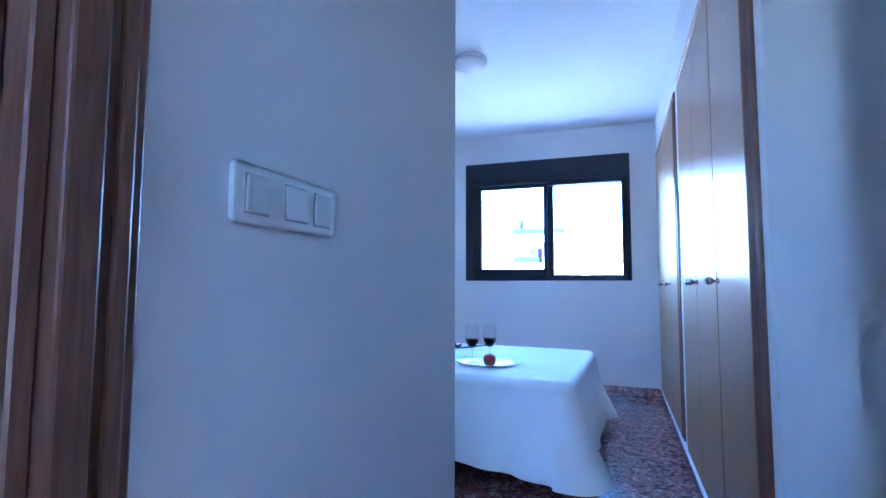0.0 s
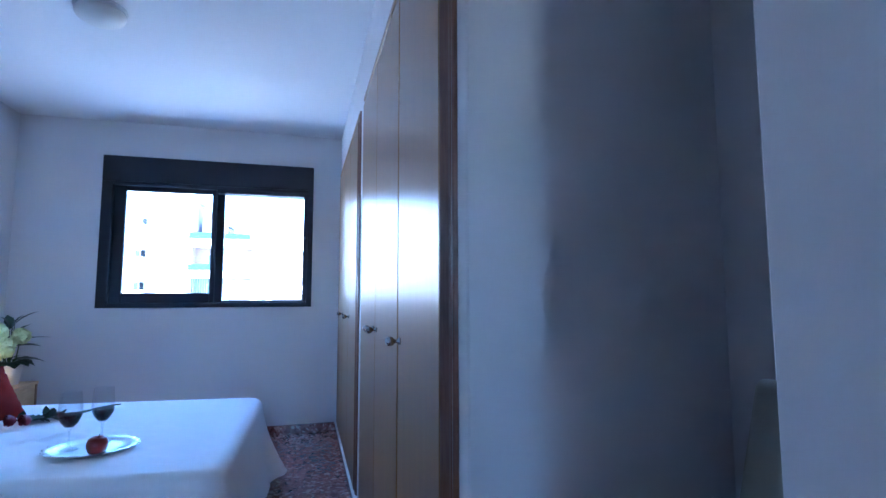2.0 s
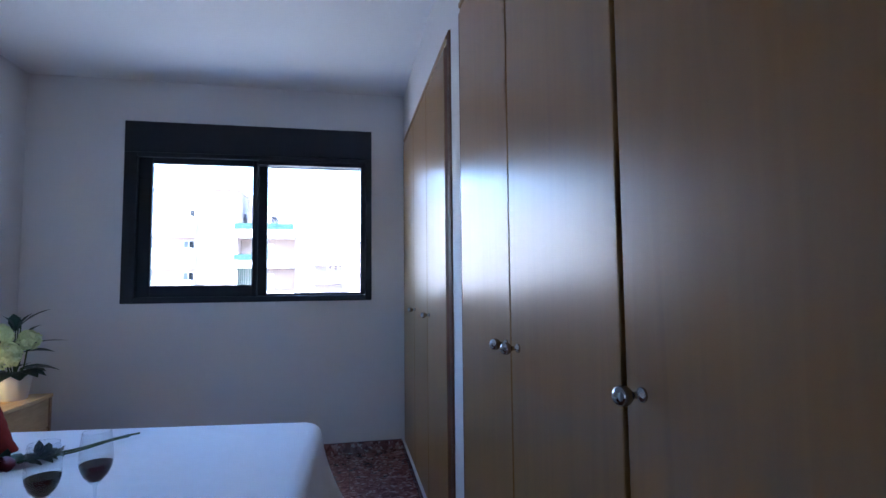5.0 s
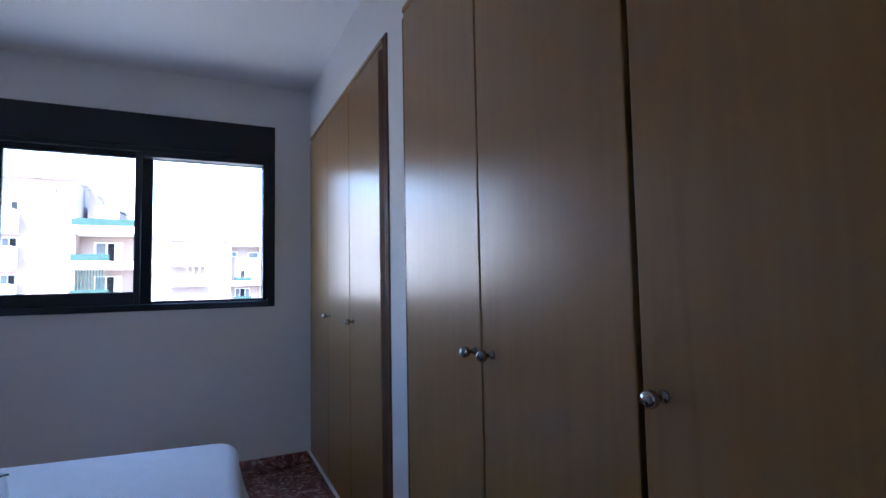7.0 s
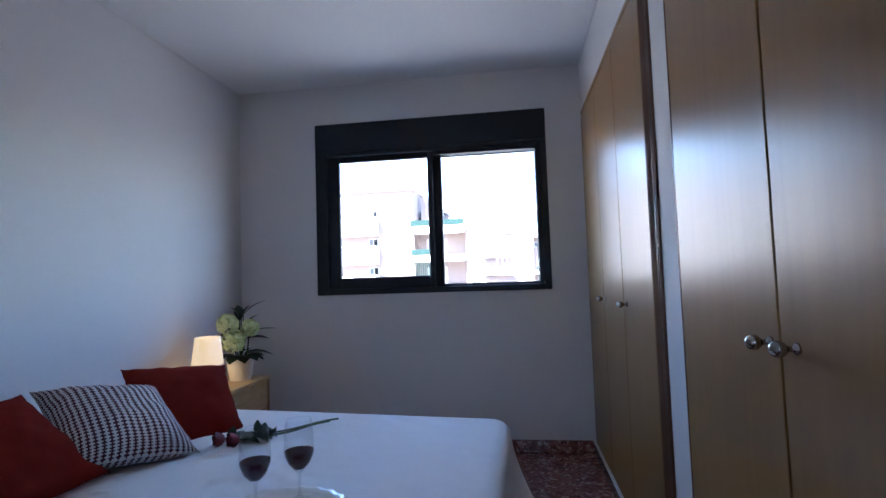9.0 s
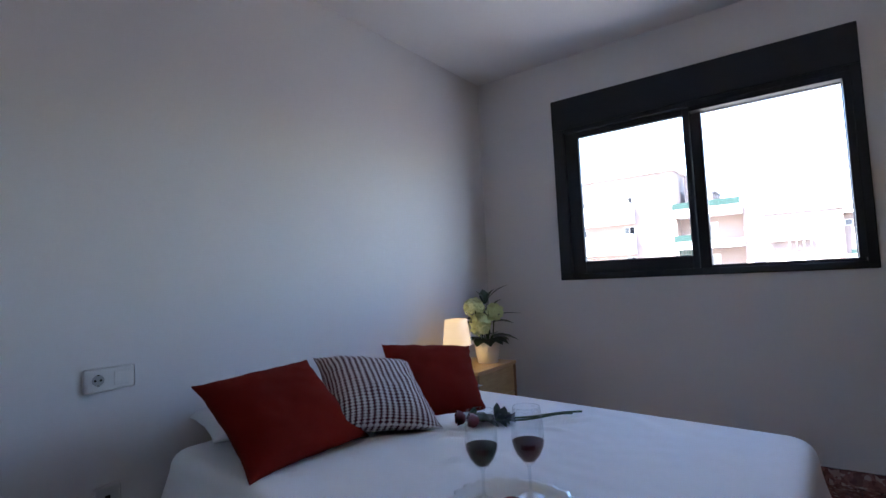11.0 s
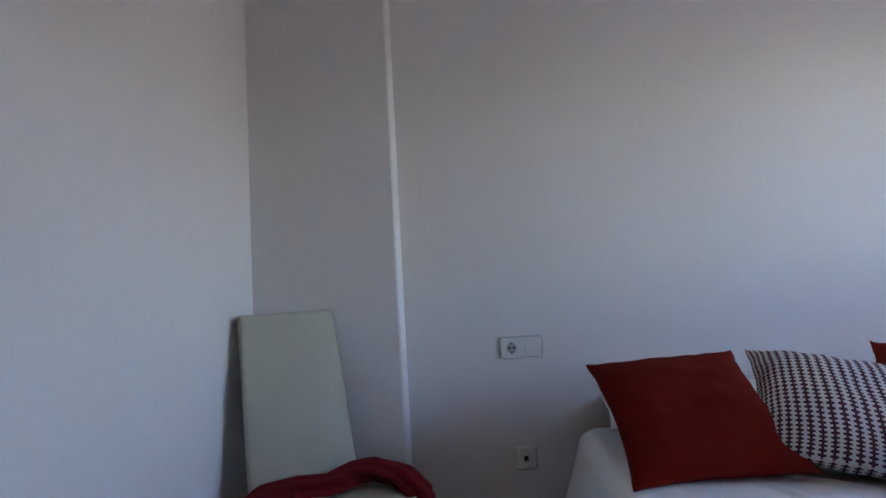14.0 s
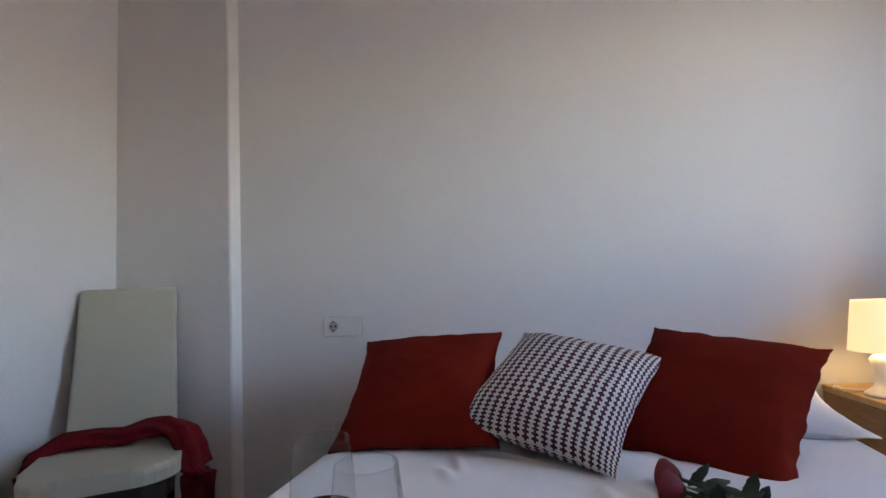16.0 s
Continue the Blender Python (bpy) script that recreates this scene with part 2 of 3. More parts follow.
wall("wall_wardrobe", box((0.0, 0.4105, 2.262), (0.1, 4.0, H)), "white plaster wall above the fitted wardrobes")
wall("wall_wardrobe_middle", box((0.0, 2.103, 0), (0.1, 2.295, 2.262)), "white plaster strip between the wardrobes")
wall("wall_wardrobe_end", box((0.0, 3.932, 0), (0.1, 4.0, 2.262)), "white plaster strip beside the window wall")
wall("wall_wardrobe_back", box((0.66, 0.4105, 0), (0.75, 4.0, H)), "white plaster wall behind the wardrobes")
# out of view: end wall with a made-up opening that lets skylight into the passage
bm = box((-0.860, -3.4, 0), (-0.49, -3.28, H))
box((-0.23, -3.4, 0), (0.077, -3.28, H), bm=bm)
box((-0.49, -3.4, 0), (-0.23, -3.28, 1.42), bm=bm)
box((-0.49, -3.4, 2.15), (-0.23, -3.28, H), bm=bm)
wall("wall_passage_end", bm, "unseen white plaster end wall of the passage with an added opening for light")
thing("ceiling", box((-2.75, -3.4, H), (0.95, 4.30, H + 0.2)), CEIL, "white painted plaster ceiling", "ceiling", kind="structure")
floor = thing("floor", box((-2.75, -3.4, -0.2), (0.95, 4.24, -0.004)), GROUT, "polished dark red terrazzo tile floor", "floor", kind="structure")

# skirting of the same terrazzo
bm = box((-2.489, 3.982, 0.001), (-0.001, 3.999, 0.08), 0.003)
thing("baseboard_north", bm, TERRAZZO, "dark red terrazzo skirting under the window", "baseboard", kind="structure")
bm = box((-2.489, 1.047, 0.001), (-2.473, 3.98, 0.08), 0.003)
thing("baseboard_west", bm, TERRAZZO, "dark red terrazzo skirting along the bed wall", "baseboard", kind="structure")
bm = box((-0.02, 0.413, 0.001), (-0.002, 3.98, 0.078), 0.003)
thing("baseboard_wardrobe", bm, TERRAZZO, "dark red terrazzo plinth under the wardrobes", "baseboard", kind="structure")
bm = box((-0.024, 0.413, 0.079), (-0.001, 3.98, 0.088), 0.002)
thing("trim_plinth", bm, PLASTIC, "thin white bead on top of the plinth", "trim", kind="structure")

# ---- wardrobes ----


def knob(parent, y, z):
    prof = [(0.0, 0.0), (0.0105, 0.0), (0.0112, 0.003), (0.0095, 0.006), (0.0055, 0.009), (0.0050, 0.015), (0.0070, 0.0185)]
    prof += [(0.0150 * math.sin(radians(a)), 0.0325 - 0.0150 * math.cos(radians(a))) for a in range(30, 181, 15)]
    bm = lathe(prof, 20, pose(-0.013, y, z, 0, -90, 0))
    return part("knob", bm, CHROME, parent, "round polished nickel knob", True)


def wardrobe(y0, first, seams, y1, label, knobs):
    w = holder("fitted_wardrobe", label, "wardrobe", group="fitted wardrobes")
    part("body", box((0.035, y0 + 0.01, 0.09), (0.655, y1 - 0.005, 2.255)), SEAM, w, "dark wardrobe interior")
    # near casing: a rounded outer moulding, then a splayed board up to the first door
    mid = y0 + 0.043
    profile = [(0.03, y0), (0.0, y0), (-0.006, y0 + 0.002), (-0.009, y0 + 0.008), (-0.008, y0 + 0.014), (-0.003, y0 + 0.017), (-0.003, y0 + 0.020), (-0.008, y0 + 0.024), (-0.010, y0 + 0.031), (-0.007, y0 + 0.038), (-0.001, mid), (0.03, mid)]
    part("casing", prism(profile, 0.089, 2.258), TRIM, w, "dark moulded wooden casing")
    part("casing", prism([(0.012, mid + 0.0005), (-0.012, first - 0.004), (-0.012, first - 0.001), (0.034, first - 0.001), (0.034, mid + 0.0005)], 0.089, 2.215), TRIM, w, "dark splayed jamb")
    # top casing in two steps
    part("casing", box((-0.012, mid + 0.001, 2.236), (0.03, y1, 2.258), 0.005, segments=2), VENEER, w, "oak head moulding")
    part("casing", box((-0.007, mid + 0.001, 2.216), (0.03, y1, 2.235), 0.005, segments=2), VENEER, w)
    part("casing", box((-0.012, y1 - 0.012, 0.089), (0.03, y1, 2.215), 0.003), TRIM, w)
    ys = [first, *seams, y1 - 0.014]
    for i, (a, b) in enumerate(zip(ys, ys[1:])):
        gap = 0.010 if i == 0 and y0 < 1 else 0.0025
        door = part("door", box((-0.013, a + 0.0025, 0.094), (0.009, b - gap, 2.212), 0.003, segments=2), VENEER, w, "tall oak-veneer door")
        for ky in knobs:
            if a < ky < b:
                knob(door, ky, 1.04)
    return w


wardrobe(0.412, 0.509, (1.026, 1.550), 2.101, "oak-veneer fitted wardrobe with three tall doors", (0.972, 1.492, 1.582))
wardrobe(2.297, 2.383, (2.878, 3.378), 3.930, "oak-veneer fitted wardrobe beside the window wall", (2.800, 3.325))

# ---- window ----
win = holder("window_1", "dark aluminium sliding window with roller-shutter box", "window")
win["kind"] = "structure"


def rect_frame(x0, x1, z0, z1, left, right, low, top, y0, y1, bevel=0.004):
    bm = box((x0, y0, z0), (x0 + left, y1, z1), bevel)
    box((x1 - right, y0, z0), (x1, y1, z1), bevel, bm)
    box((x0 + left, y0, z0), (x1 - right, y1, z0 + low), bevel, bm)
    box((x0 + left, y0, z1 - top), (x1 - right, y1, z1), bevel, bm)
    return bm


part("window_frame", rect_frame(WX0, WX1, WZ0, 2.109, 0.080, 0.045, 0.040, 0.030, 3.985, 4.12), ALU, win, "dark anthracite aluminium frame")
part("shutter_box", box((WX0, 3.983, 2.110), (WX1, 4.2, WZ1), 0.004), ALU, win, "dark roller-shutter box cover")
sash = part("sash", rect_frame(-1.818, -1.0395, 1.119, 2.081, 0.090, 0.037, 0.081, 0.041, 4.02, 4.055, 0.005), ALU, win, "sliding sash")
part("pane", box((-1.730, 4.034, 1.198), (-1.075, 4.040, 2.042)), PANE, sash).visible_shadow = False
sash = part("sash", rect_frame(-1.054, -0.288, 1.119, 2.081, 0.073, 0.034, 0.018, 0.034, 4.062, 4.10, 0.003), ALU, win, "sliding sash")
part("pane", box((-0.983, 4.079, 1.135), (-0.320, 4.085, 2.049)), PANE, sash).visible_shadow = False
part("stop", box((-0.3185, 3.992, 1.137), (-0.286, 4.061, 2.082)), ALU, win, "dark frame stop")
part("stop", box((-1.033, 3.992, 2.050), (-0.3186, 4.061, 2.082)), ALU, win)
part("handle", box((-1.073, 4.008, 1.53), (-1.059, 4.0195, 1.63), 0.004, segments=2), ALU_DEEP, win, "slim black pull")
part("window_sill", box((WX0 - 0.02, 4.13, 1.04), (WX1 + 0.02, 4.36, 1.078)), PLASTIC, win, "pale outer sill")

# ---- door in the passage ----
door = holder("door_1", "dark moulded wooden door in the passage wall", "door")
door["kind"] = "structure"
for a, b, p in ((-0.702, -0.722, 0.012), (-0.720, -0.740, 0.022), (-0.738, -0.757, 0.016), (-0.755, -0.794, 0.026)):
    part("casing", box((-0.864, b, 0.001), (-0.860 + p, a, 2.15), 0.004, segments=2), TRIM, door, "dark moulded casing")
part("jamb", box((-0.977, -0.817, 0.001), (-0.854, -0.7945, 2.08), 0.003), TRIM, door)
part("casing", box((-0.864, -1.49, 2.085), (-0.842, -0.782, 2.15), 0.004), TRIM, door)
part("leaf", box((-0.927, -1.527, 0.006), (-0.887, -0.818, 2.07), 0.003), TRIM, door, "dark wooden door leaf")

# ---- switches and sockets ----


def plate_box(name, m, width, height, label, category):
    ob = holder(name, label, category, m)
    part("plate", box((-width / 2, -height / 2, 0), (width / 2, height / 2, 0.010), 0.0095, segments=4), PLASTIC, ob, smooth=False)
    return ob


ON_WEST_WALL = Matrix(((0, 0, 1, 0), (1, 0, 0, 0), (0, 1, 0, 0), (0, 0, 0, 1)))


def on_west(x, y, z):
    return Matrix.Translation((x, y, z)) @ ON_WEST_WALL


sw = plate_box("light_switch", on_west(-0.860, -0.436, 1.146), 0.258, 0.086, "white plastic three-gang light switch plate", "light switch")
for k, x in enumerate((-0.083, 0.010, 0.084)):
    half = 0.030 if k == 1 else 0.026
    # thin grey patch on the plate: the gap's shade is put into its colour
    part("slit", box((x - half, -0.029, 0.0095), (x + half, 0.029, 0.0104)), SLIT_SHADE, sw, "shadow gap round the rocker, painted grey")
    rocker = box((x - half + 0.002, -0.027, 0.0098), (x + half - 0.002, 0.027, 0.0150), 0.003, segments=3)
    for v in rocker.verts:
        v.co.z += 0.05 * v.co.y * (1 if k != 1 else -1)
    part("rocker", rocker, PLASTIC, sw, "white rocker")


def outlet(parent, x, y):
    part("socket", lathe([(0.0, 0.0115), (0.019, 0.0115), (0.0195, 0.0135), (0.022, 0.0135), (0.022, 0.0105)], 24, Matrix.Translation((x, y, 0))), PLASTIC, parent, smooth=False)
    for dx in (-0.0085, 0.0085):
        part("hole", lathe([(0.0, 0.0122), (0.0042, 0.0122), (0.0042, 0.0105)], 10, Matrix.Translation((x + dx, y, 0))), SEAM, parent, "dark contact hole")
    for dy in (-0.018, 0.018):
        part("earth_clip", box((x - 0.003, y + dy - 0.002, 0.0115), (x + 0.003, y + dy + 0.002, 0.0155)), CHROME, parent, "metal earth clip")
    part("recess", lathe([(0.0, 0.0118), (0.0185, 0.0118)], 24, Matrix.Translation((x, y, 0))), SOCKET_GREY, parent)


SOCKET_GREY = mat("grey_socket_plastic", (0.36, 0.36, 0.36), 0.5, bump=0)
so = plate_box("power_socket", on_west(-2.49, 1.470, 0.838), 0.158, 0.082, "white plastic double plate with socket and switch", "power socket")
part("frame", box((-0.068, -0.031, 0.0098), (-0.006, 0.031, 0.0108), 0.001), PLASTIC, so)
outlet(so, -0.037, 0)
part("rocker", box((0.012, -0.024, 0.0102), (0.062, 0.024, 0.0145), 0.002, segments=2), PLASTIC, so, "white rocker switch")
so = plate_box("antenna_socket", on_west(-2.49, 1.460, 0.440), 0.082, 0.082, "white plastic aerial socket low on the wall", "wall socket")
part("hole", box((-0.008, -0.010, 0.0102), (0.008, 0.008, 0.0112)), SEAM, so, "dark connector")

# ---- ceiling lamp ----
cl = holder("ceiling_lamp", "round white flush ceiling lamp, switched off", "ceiling lamp", Matrix.Translation((-1.310, 2.165, H)))
part("base", lathe([(0.0, -0.001), (0.115, -0.001), (0.118, -0.012), (0.112, -0.022), (0.0, -0.022)], 32), PLASTIC, cl, smooth=False)
part("diffuser", lathe([(0.105, -0.0225), (0.112, -0.035), (0.105, -0.055), (0.08, -0.072), (0.04, -0.082), (0.0, -0.084)], 32), POT, cl, "opal glass diffuser", True)

# ---- bed ----
BZ = 0.545
BX0, BX1, BY0, BY1 = -2.435, -0.530, 1.438, 2.862
# the bed stands slightly askew, and its cover is pulled a little further at the head
SLANT, LEAN = 0.105, 0.03
cx, cy = (BX0 + BX1) / 2, (BY0 + BY1) / 2
lx, ly = (BX1 - BX0) / 2, (BY1 - BY0) / 2
bed = holder("bed", "double bed with mattress on a low base", "bed", pose(cx - 0.02, cy + SLANT * lx, 0, 0, 0, -4.5))
part("mattress", box((-lx + 0.08, -ly + 0.07, 0.30), (lx - 0.07, ly - 0.07, BZ - 0.03), 0.03, segments=3), PILLOWCASE, bed, "white mattress")
part("base", box((-lx + 0.09, -ly + 0.09, 0.18), (lx - 0.09, ly - 0.09, 0.298), 0.01), LEG, bed, "dark bed base")
for sx in (-1, 1):
    for sy in (-1, 1):
        part("leg", box((sx * (lx - 0.2) - 0.025, sy * (ly - 0.2) - 0.025, 0.0), (sx * (lx - 0.2) + 0.025, sy * (ly - 0.2) + 0.025, 0.182), 0.004), LEG, bed, "dark leg")


def bed_cover():
    # rounded rectangle, walked once round
    r, loop, k = 0.09, [], 14
    corners = [((BX1 - r, BY0 + r), -90), ((BX1 - r, BY1 - r), 0), ((BX0 + r, BY1 - r), 90), ((BX0 + r, BY0 + r), 180)]
    for ci, ((px, py), a0) in enumerate(corners):
        for j in range(k + 1):
            a = radians(a0 + 90 * j / k)
            loop.append((Vector((px + r * math.cos(a), py + r * math.sin(a), 0)), Vector((math.cos(a), math.sin(a), 0))))
        (nx, ny), _ = corners[(ci + 1) % 4]
        a = radians(a0 + 90)
        start = Vector((px + r * math.cos(a), py + r * math.sin(a), 0))
        end = Vector((nx + r * math.cos(a), ny + r * math.sin(a), 0))
        m = max(2, int((end - start).length / 0.014))
        for j in range(1, m):
            loop.append((start.lerp(end, j / m), Vector((math.cos(a), math.sin(a), 0))))
    n = len(loop)
    dist = [0.0]
    for i in range(1, n):
        dist.append(dist[-1] + (loop[i][0] - loop[i - 1][0]).length)
    rings, soft = [], 0.055
    rnd = random.Random(11)
    creases = [(rnd.uniform(-1.90, -1.30), rnd.uniform(1.60, 2.6), rnd.uniform(0.3, 1.2), rnd.uniform(0.04, 0.10)) for _ in range(16)]
    mid0, mid1 = Vector((BX0 + ly, cy, 0)), Vector((BX1 - ly, cy, 0))
    for f in [i / 64 for i in range(64)]:
        ring = []
        for p, o in loop:
            c = Vector((min(max(p.x, mid0.x), mid1.x), cy, 0))
            q = c.lerp(p - o * soft, f)
            w = noise.noise(q * 5.0) * 0.004 + noise.noise(q * 16.0) * 0.0022
            # soft creases pulled towards the pillows
            w += 0.005 * math.sin(q.y * 40 + q.x * 22 + 4 * noise.noise(q * 3)) * max(0, noise.noise(q * 2.3 + Vector((3, 1, 0))))
            for kx, ky, ka, kl in creases:
                du = (q.x - kx) * math.cos(ka) + (q.y - ky) * math.sin(ka)
                dv = (q.y - ky) * math.cos(ka) - (q.x - kx) * math.sin(ka)
                w += 0.013 * math.exp(-(du / kl) ** 2 - (dv / 0.012) ** 2)
            ring.append(Vector((q.x, q.y, BZ + w * (1 - 0.4 * f))))
        rings.append(ring)
    for ang in (0, 15, 30, 45, 60, 75, 90):
        a = radians(ang)
        ring = []
        for p, o in loop:
            ring.append(p - o * soft * (1 - math.sin(a)) + Vector((0, 0, BZ - soft * (1 - math.cos(a)))))
        rings.append(ring)
    steps = 12
    for sidx in range(1, steps + 1):
        v = sidx / steps
        ring = []
        for i, (p, o) in enumerate(loop):
            west = o.x < -0.5
            d = dist[i]
            fold = 0.5 + 0.5 * math.sin(d * 13 + 5 * noise.noise(Vector((d * 1.3, 0, 2))) + 0.8 * v)
            corner = max(0.0, 1 - min((p - Vector((BX1, BY0, 0))).length, (p - Vector((BX1, BY1, 0))).length) / 0.30)
            amp = 0.022 + 0.055 * noise.noise(Vector((d * 0.9, 4, 0))) ** 2 + 0.05 * corner
            out = 0.0 if west else v ** 1.3 * (0.055 + amp * fold * 1.2 + 0.06 * corner)
            out += 0.0 if west else v * 0.10 * max(0.0, -1.5 - p.x)
            drop = 0.425 + 0.012 * math.sin(d * 9 + 1) - (0.03 * (1 - corner) * fold)
            z = BZ - soft - v * (drop - soft + 0.035)
            ring.append(p + o * out + Vector((0, 0, z)))
        rings.append(ring)
    def strip(some):
        bm = bmesh.new()
        made = []
        for ring in some:
            made.append([bm.verts.new((q.x + LEAN * (q.y - BY1), q.y - SLANT * (q.x - BX1), q.z)) for q in ring])
        for a, b in zip(made, made[1:]):
            for i in range(n):
                bm.faces.new((a[i], a[(i + 1) % n], b[(i + 1) % n], b[i]))
        bmesh.ops.remove_doubles(bm, verts=bm.verts, dist=0.0002)
        return bm

    return strip(rings[:-1]), strip(rings[-2:])


cover = holder("bedspread", "white cotton bedspread hanging in folds to the floor", "bedspread", Matrix.Translation((0, 0, 0)))
for cover_name, cover_mesh in zip(("cloth", "hem"), bed_cover()):
    part(cover_name, cover_mesh, SHEET, cover, smooth=True)


def cushion_mesh(w, h, thick, seed=0, n=30, dogear=0.075, wave=0.004):
    bm = bmesh.new()
    sheets = []
    for sign in (1, -1):
        grid = []
        for i in range(n + 1):
            row = []
            for j in range(n + 1):
                u, v = 2 * i / n - 1, 2 * j / n - 1
                x = u * w / 2 * (1 - dogear * (1 - v * v) * abs(u) ** 3)
                y = v * h / 2 * (1 - dogear * (1 - u * u) * abs(v) ** 3)
                rim = max(abs(u), abs(v)) ** 6
                x += rim * wave * noise.noise(Vector((v * 5, seed, u)))
                y += rim * wave * noise.noise(Vector((u * 5, seed + 7, v)))
                f = max(0.0, (1 - abs(u) ** 3) * (1 - abs(v) ** 3)) ** 0.62
                q = Vector((u * 1.6 + seed, v * 1.6, sign))
                z = sign * (thick / 2 * f * (1 + 0.16 * noise.noise(q)) + 0.002)
                z += f * 0.006 * noise.noise(q * 3)
                # small pulls running in from the edges
                edge = max(abs(u), abs(v))
                z += sign * 0.004 * f * edge ** 3 * math.sin(14 * (u if abs(v) > abs(u) else v) + seed)
                row.append(bm.verts.new((x, y, z)))
            grid.append(row)
        sheets.append(grid)
        for i in range(n):
            for j in range(n):
                bm.faces.new((grid[i][j], grid[i + 1][j], grid[i + 1][j + 1], grid[i][j + 1]))
    cloth = bm.loops.layers.uv.new("cloth")
    for grid in sheets:
        for i in range(n + 1):
            for j in range(n + 1):
                u, v = 2 * i / n - 1, 2 * j / n - 1
                for loop in grid[i][j].link_loops:
                    loop[cloth].uv = ((u + 0.22 * u * abs(u) ** 7) * w / 2 + 1, (v + 0.22 * v * abs(v) ** 7) * h / 2 + 1)
    a, b = sheets
    rim = [(i, 0) for i in range(n)] + [(n, j) for j in range(n)] + [(n - i, n) for i in range(n)] + [(0, n - j) for j in range(n)]
    for (i, j), (k, l) in zip(rim, rim[1:] + rim[:1]):
        bm.faces.new((a[i][j], a[k][l], b[k][l], b[i][j]))
    return bm


def frame_of(tl, tr, bl, lift=0.0):
    """A pose for a flat thing from three of its corners: x runs along its top, y up its side."""
    tl, tr, bl = Vector(tl), Vector(tr), Vector(bl)
    x = (tr - tl).normalized()
    y = (tl - bl)
    y = (y - x * y.dot(x)).normalized()
    z = x.cross(y)
    c = (tr + bl) / 2 + z * lift
    m = Matrix((x, y, z)).transposed().to_4x4()
    m.translation = c
    return m


def houndstooth():
    m = mat("patterned_cotton", (0.5, 0.5, 0.5), 0.85, bump=0.4, bscale=400)
    nt = m.node_tree
    b = nt.nodes["Principled BSDF"]
    tc = nt.nodes["Texture Coordinate"]
    sep = nt.nodes.new("ShaderNodeSeparateXYZ")
    nt.links.new(tc.outputs["UV"], sep.inputs[0])

    def math_node(op, a, bval, c=None):
        nd = nt.nodes.new("ShaderNodeMath")
        nd.operation = op
        for i, v in enumerate((a, bval, c)):
            if v is None:
                continue
            if isinstance(v, (int, float)):
                nd.inputs[i].default_value = v
            else:
                nt.links.new(v, nd.inputs[i])
        return nd.outputs[0]

    # upright bands whose two edges step in and out together
    u = math_node("DIVIDE", sep.outputs["X"], 0.0240)
    v = math_node("DIVIDE", sep.outputs["Y"], 0.0168)
    fv = math_node("FRACT", math_node("ADD", v, 100.0), 0.0)
    tri = math_node("MULTIPLY", math_node("ABSOLUTE", math_node("SUBTRACT", fv, 0.5), 0.0), 2.0)
    step = math_node("MULTIPLY_ADD", math_node("SUBTRACT", tri, 0.5), 2.6, 0.5)
    step = math_node("MINIMUM", math_node("MAXIMUM", step, 0.0), 1.0)
    fu = math_node("FRACT", math_node("ADD", u, 100.0), 0.0)
    away = math_node("ABSOLUTE", math_node("SUBTRACT", fu, 0.5), 0.0)
    both = math_node("LESS_THAN", away, math_node("MULTIPLY_ADD", step, 0.27, 0.11))
    mix = nt.nodes.new("ShaderNodeMix")
    mix.data_type = "RGBA"
    mix.inputs["A"].default_value = (0.72, 0.66, 0.64, 1)
    mix.inputs["B"].default_value = (0.075, 0.010, 0.020, 1)
    nt.links.new(both, mix.inputs["Factor"])
    nt.links.new(mix.outputs["Result"], b.inputs["Base Color"])
    return m


PATTERN = houndstooth()
pl = thing("pillow", cushion_mesh(1.36, 0.40, 0.15, 2.0, 34, 0.04), PILLOWCASE, "long white pillow at the head of the bed", "pillow", True)
pl.matrix_basis = pose(-2.265, 2.380, BZ + 0.058, 6, 2, 80)
c = thing("cushion", cushion_mesh(0.46, 0.445, 0.15, 5.0, dogear=0.10), RED, "square brick-red cotton cushion leaning on the pillow", "cushion", True, group="cushions on the bed")
c.matrix_basis = frame_of((-2.217, 1.642, 0.778), (-2.185, 2.077, 0.800), (-1.91, 1.635, 0.568), 0.0)
c = thing("cushion", cushion_mesh(0.44, 0.475, 0.16, 9.0, dogear=0.11), PATTERN, "square white cushion with dark red zigzag pattern", "cushion", True, group="cushions on the bed")
c.matrix_basis = frame_of((-2.232, 2.192, 0.800), (-2.050, 2.530, 0.745), (-1.905, 1.960, 0.622), 0.0)
c = thing("cushion", cushion_mesh(0.455, 0.475, 0.15, 13.0, dogear=0.085, wave=0.014), RED, "square brick-red cushion beside the nightstand", "cushion", True, group="cushions on the bed")
c.matrix_basis = frame_of((-2.226, 2.585, 0.806), (-1.955, 2.915, 0.766), (-1.98, 2.33, 0.545), 0.0)

# ---- roses on the bed ----


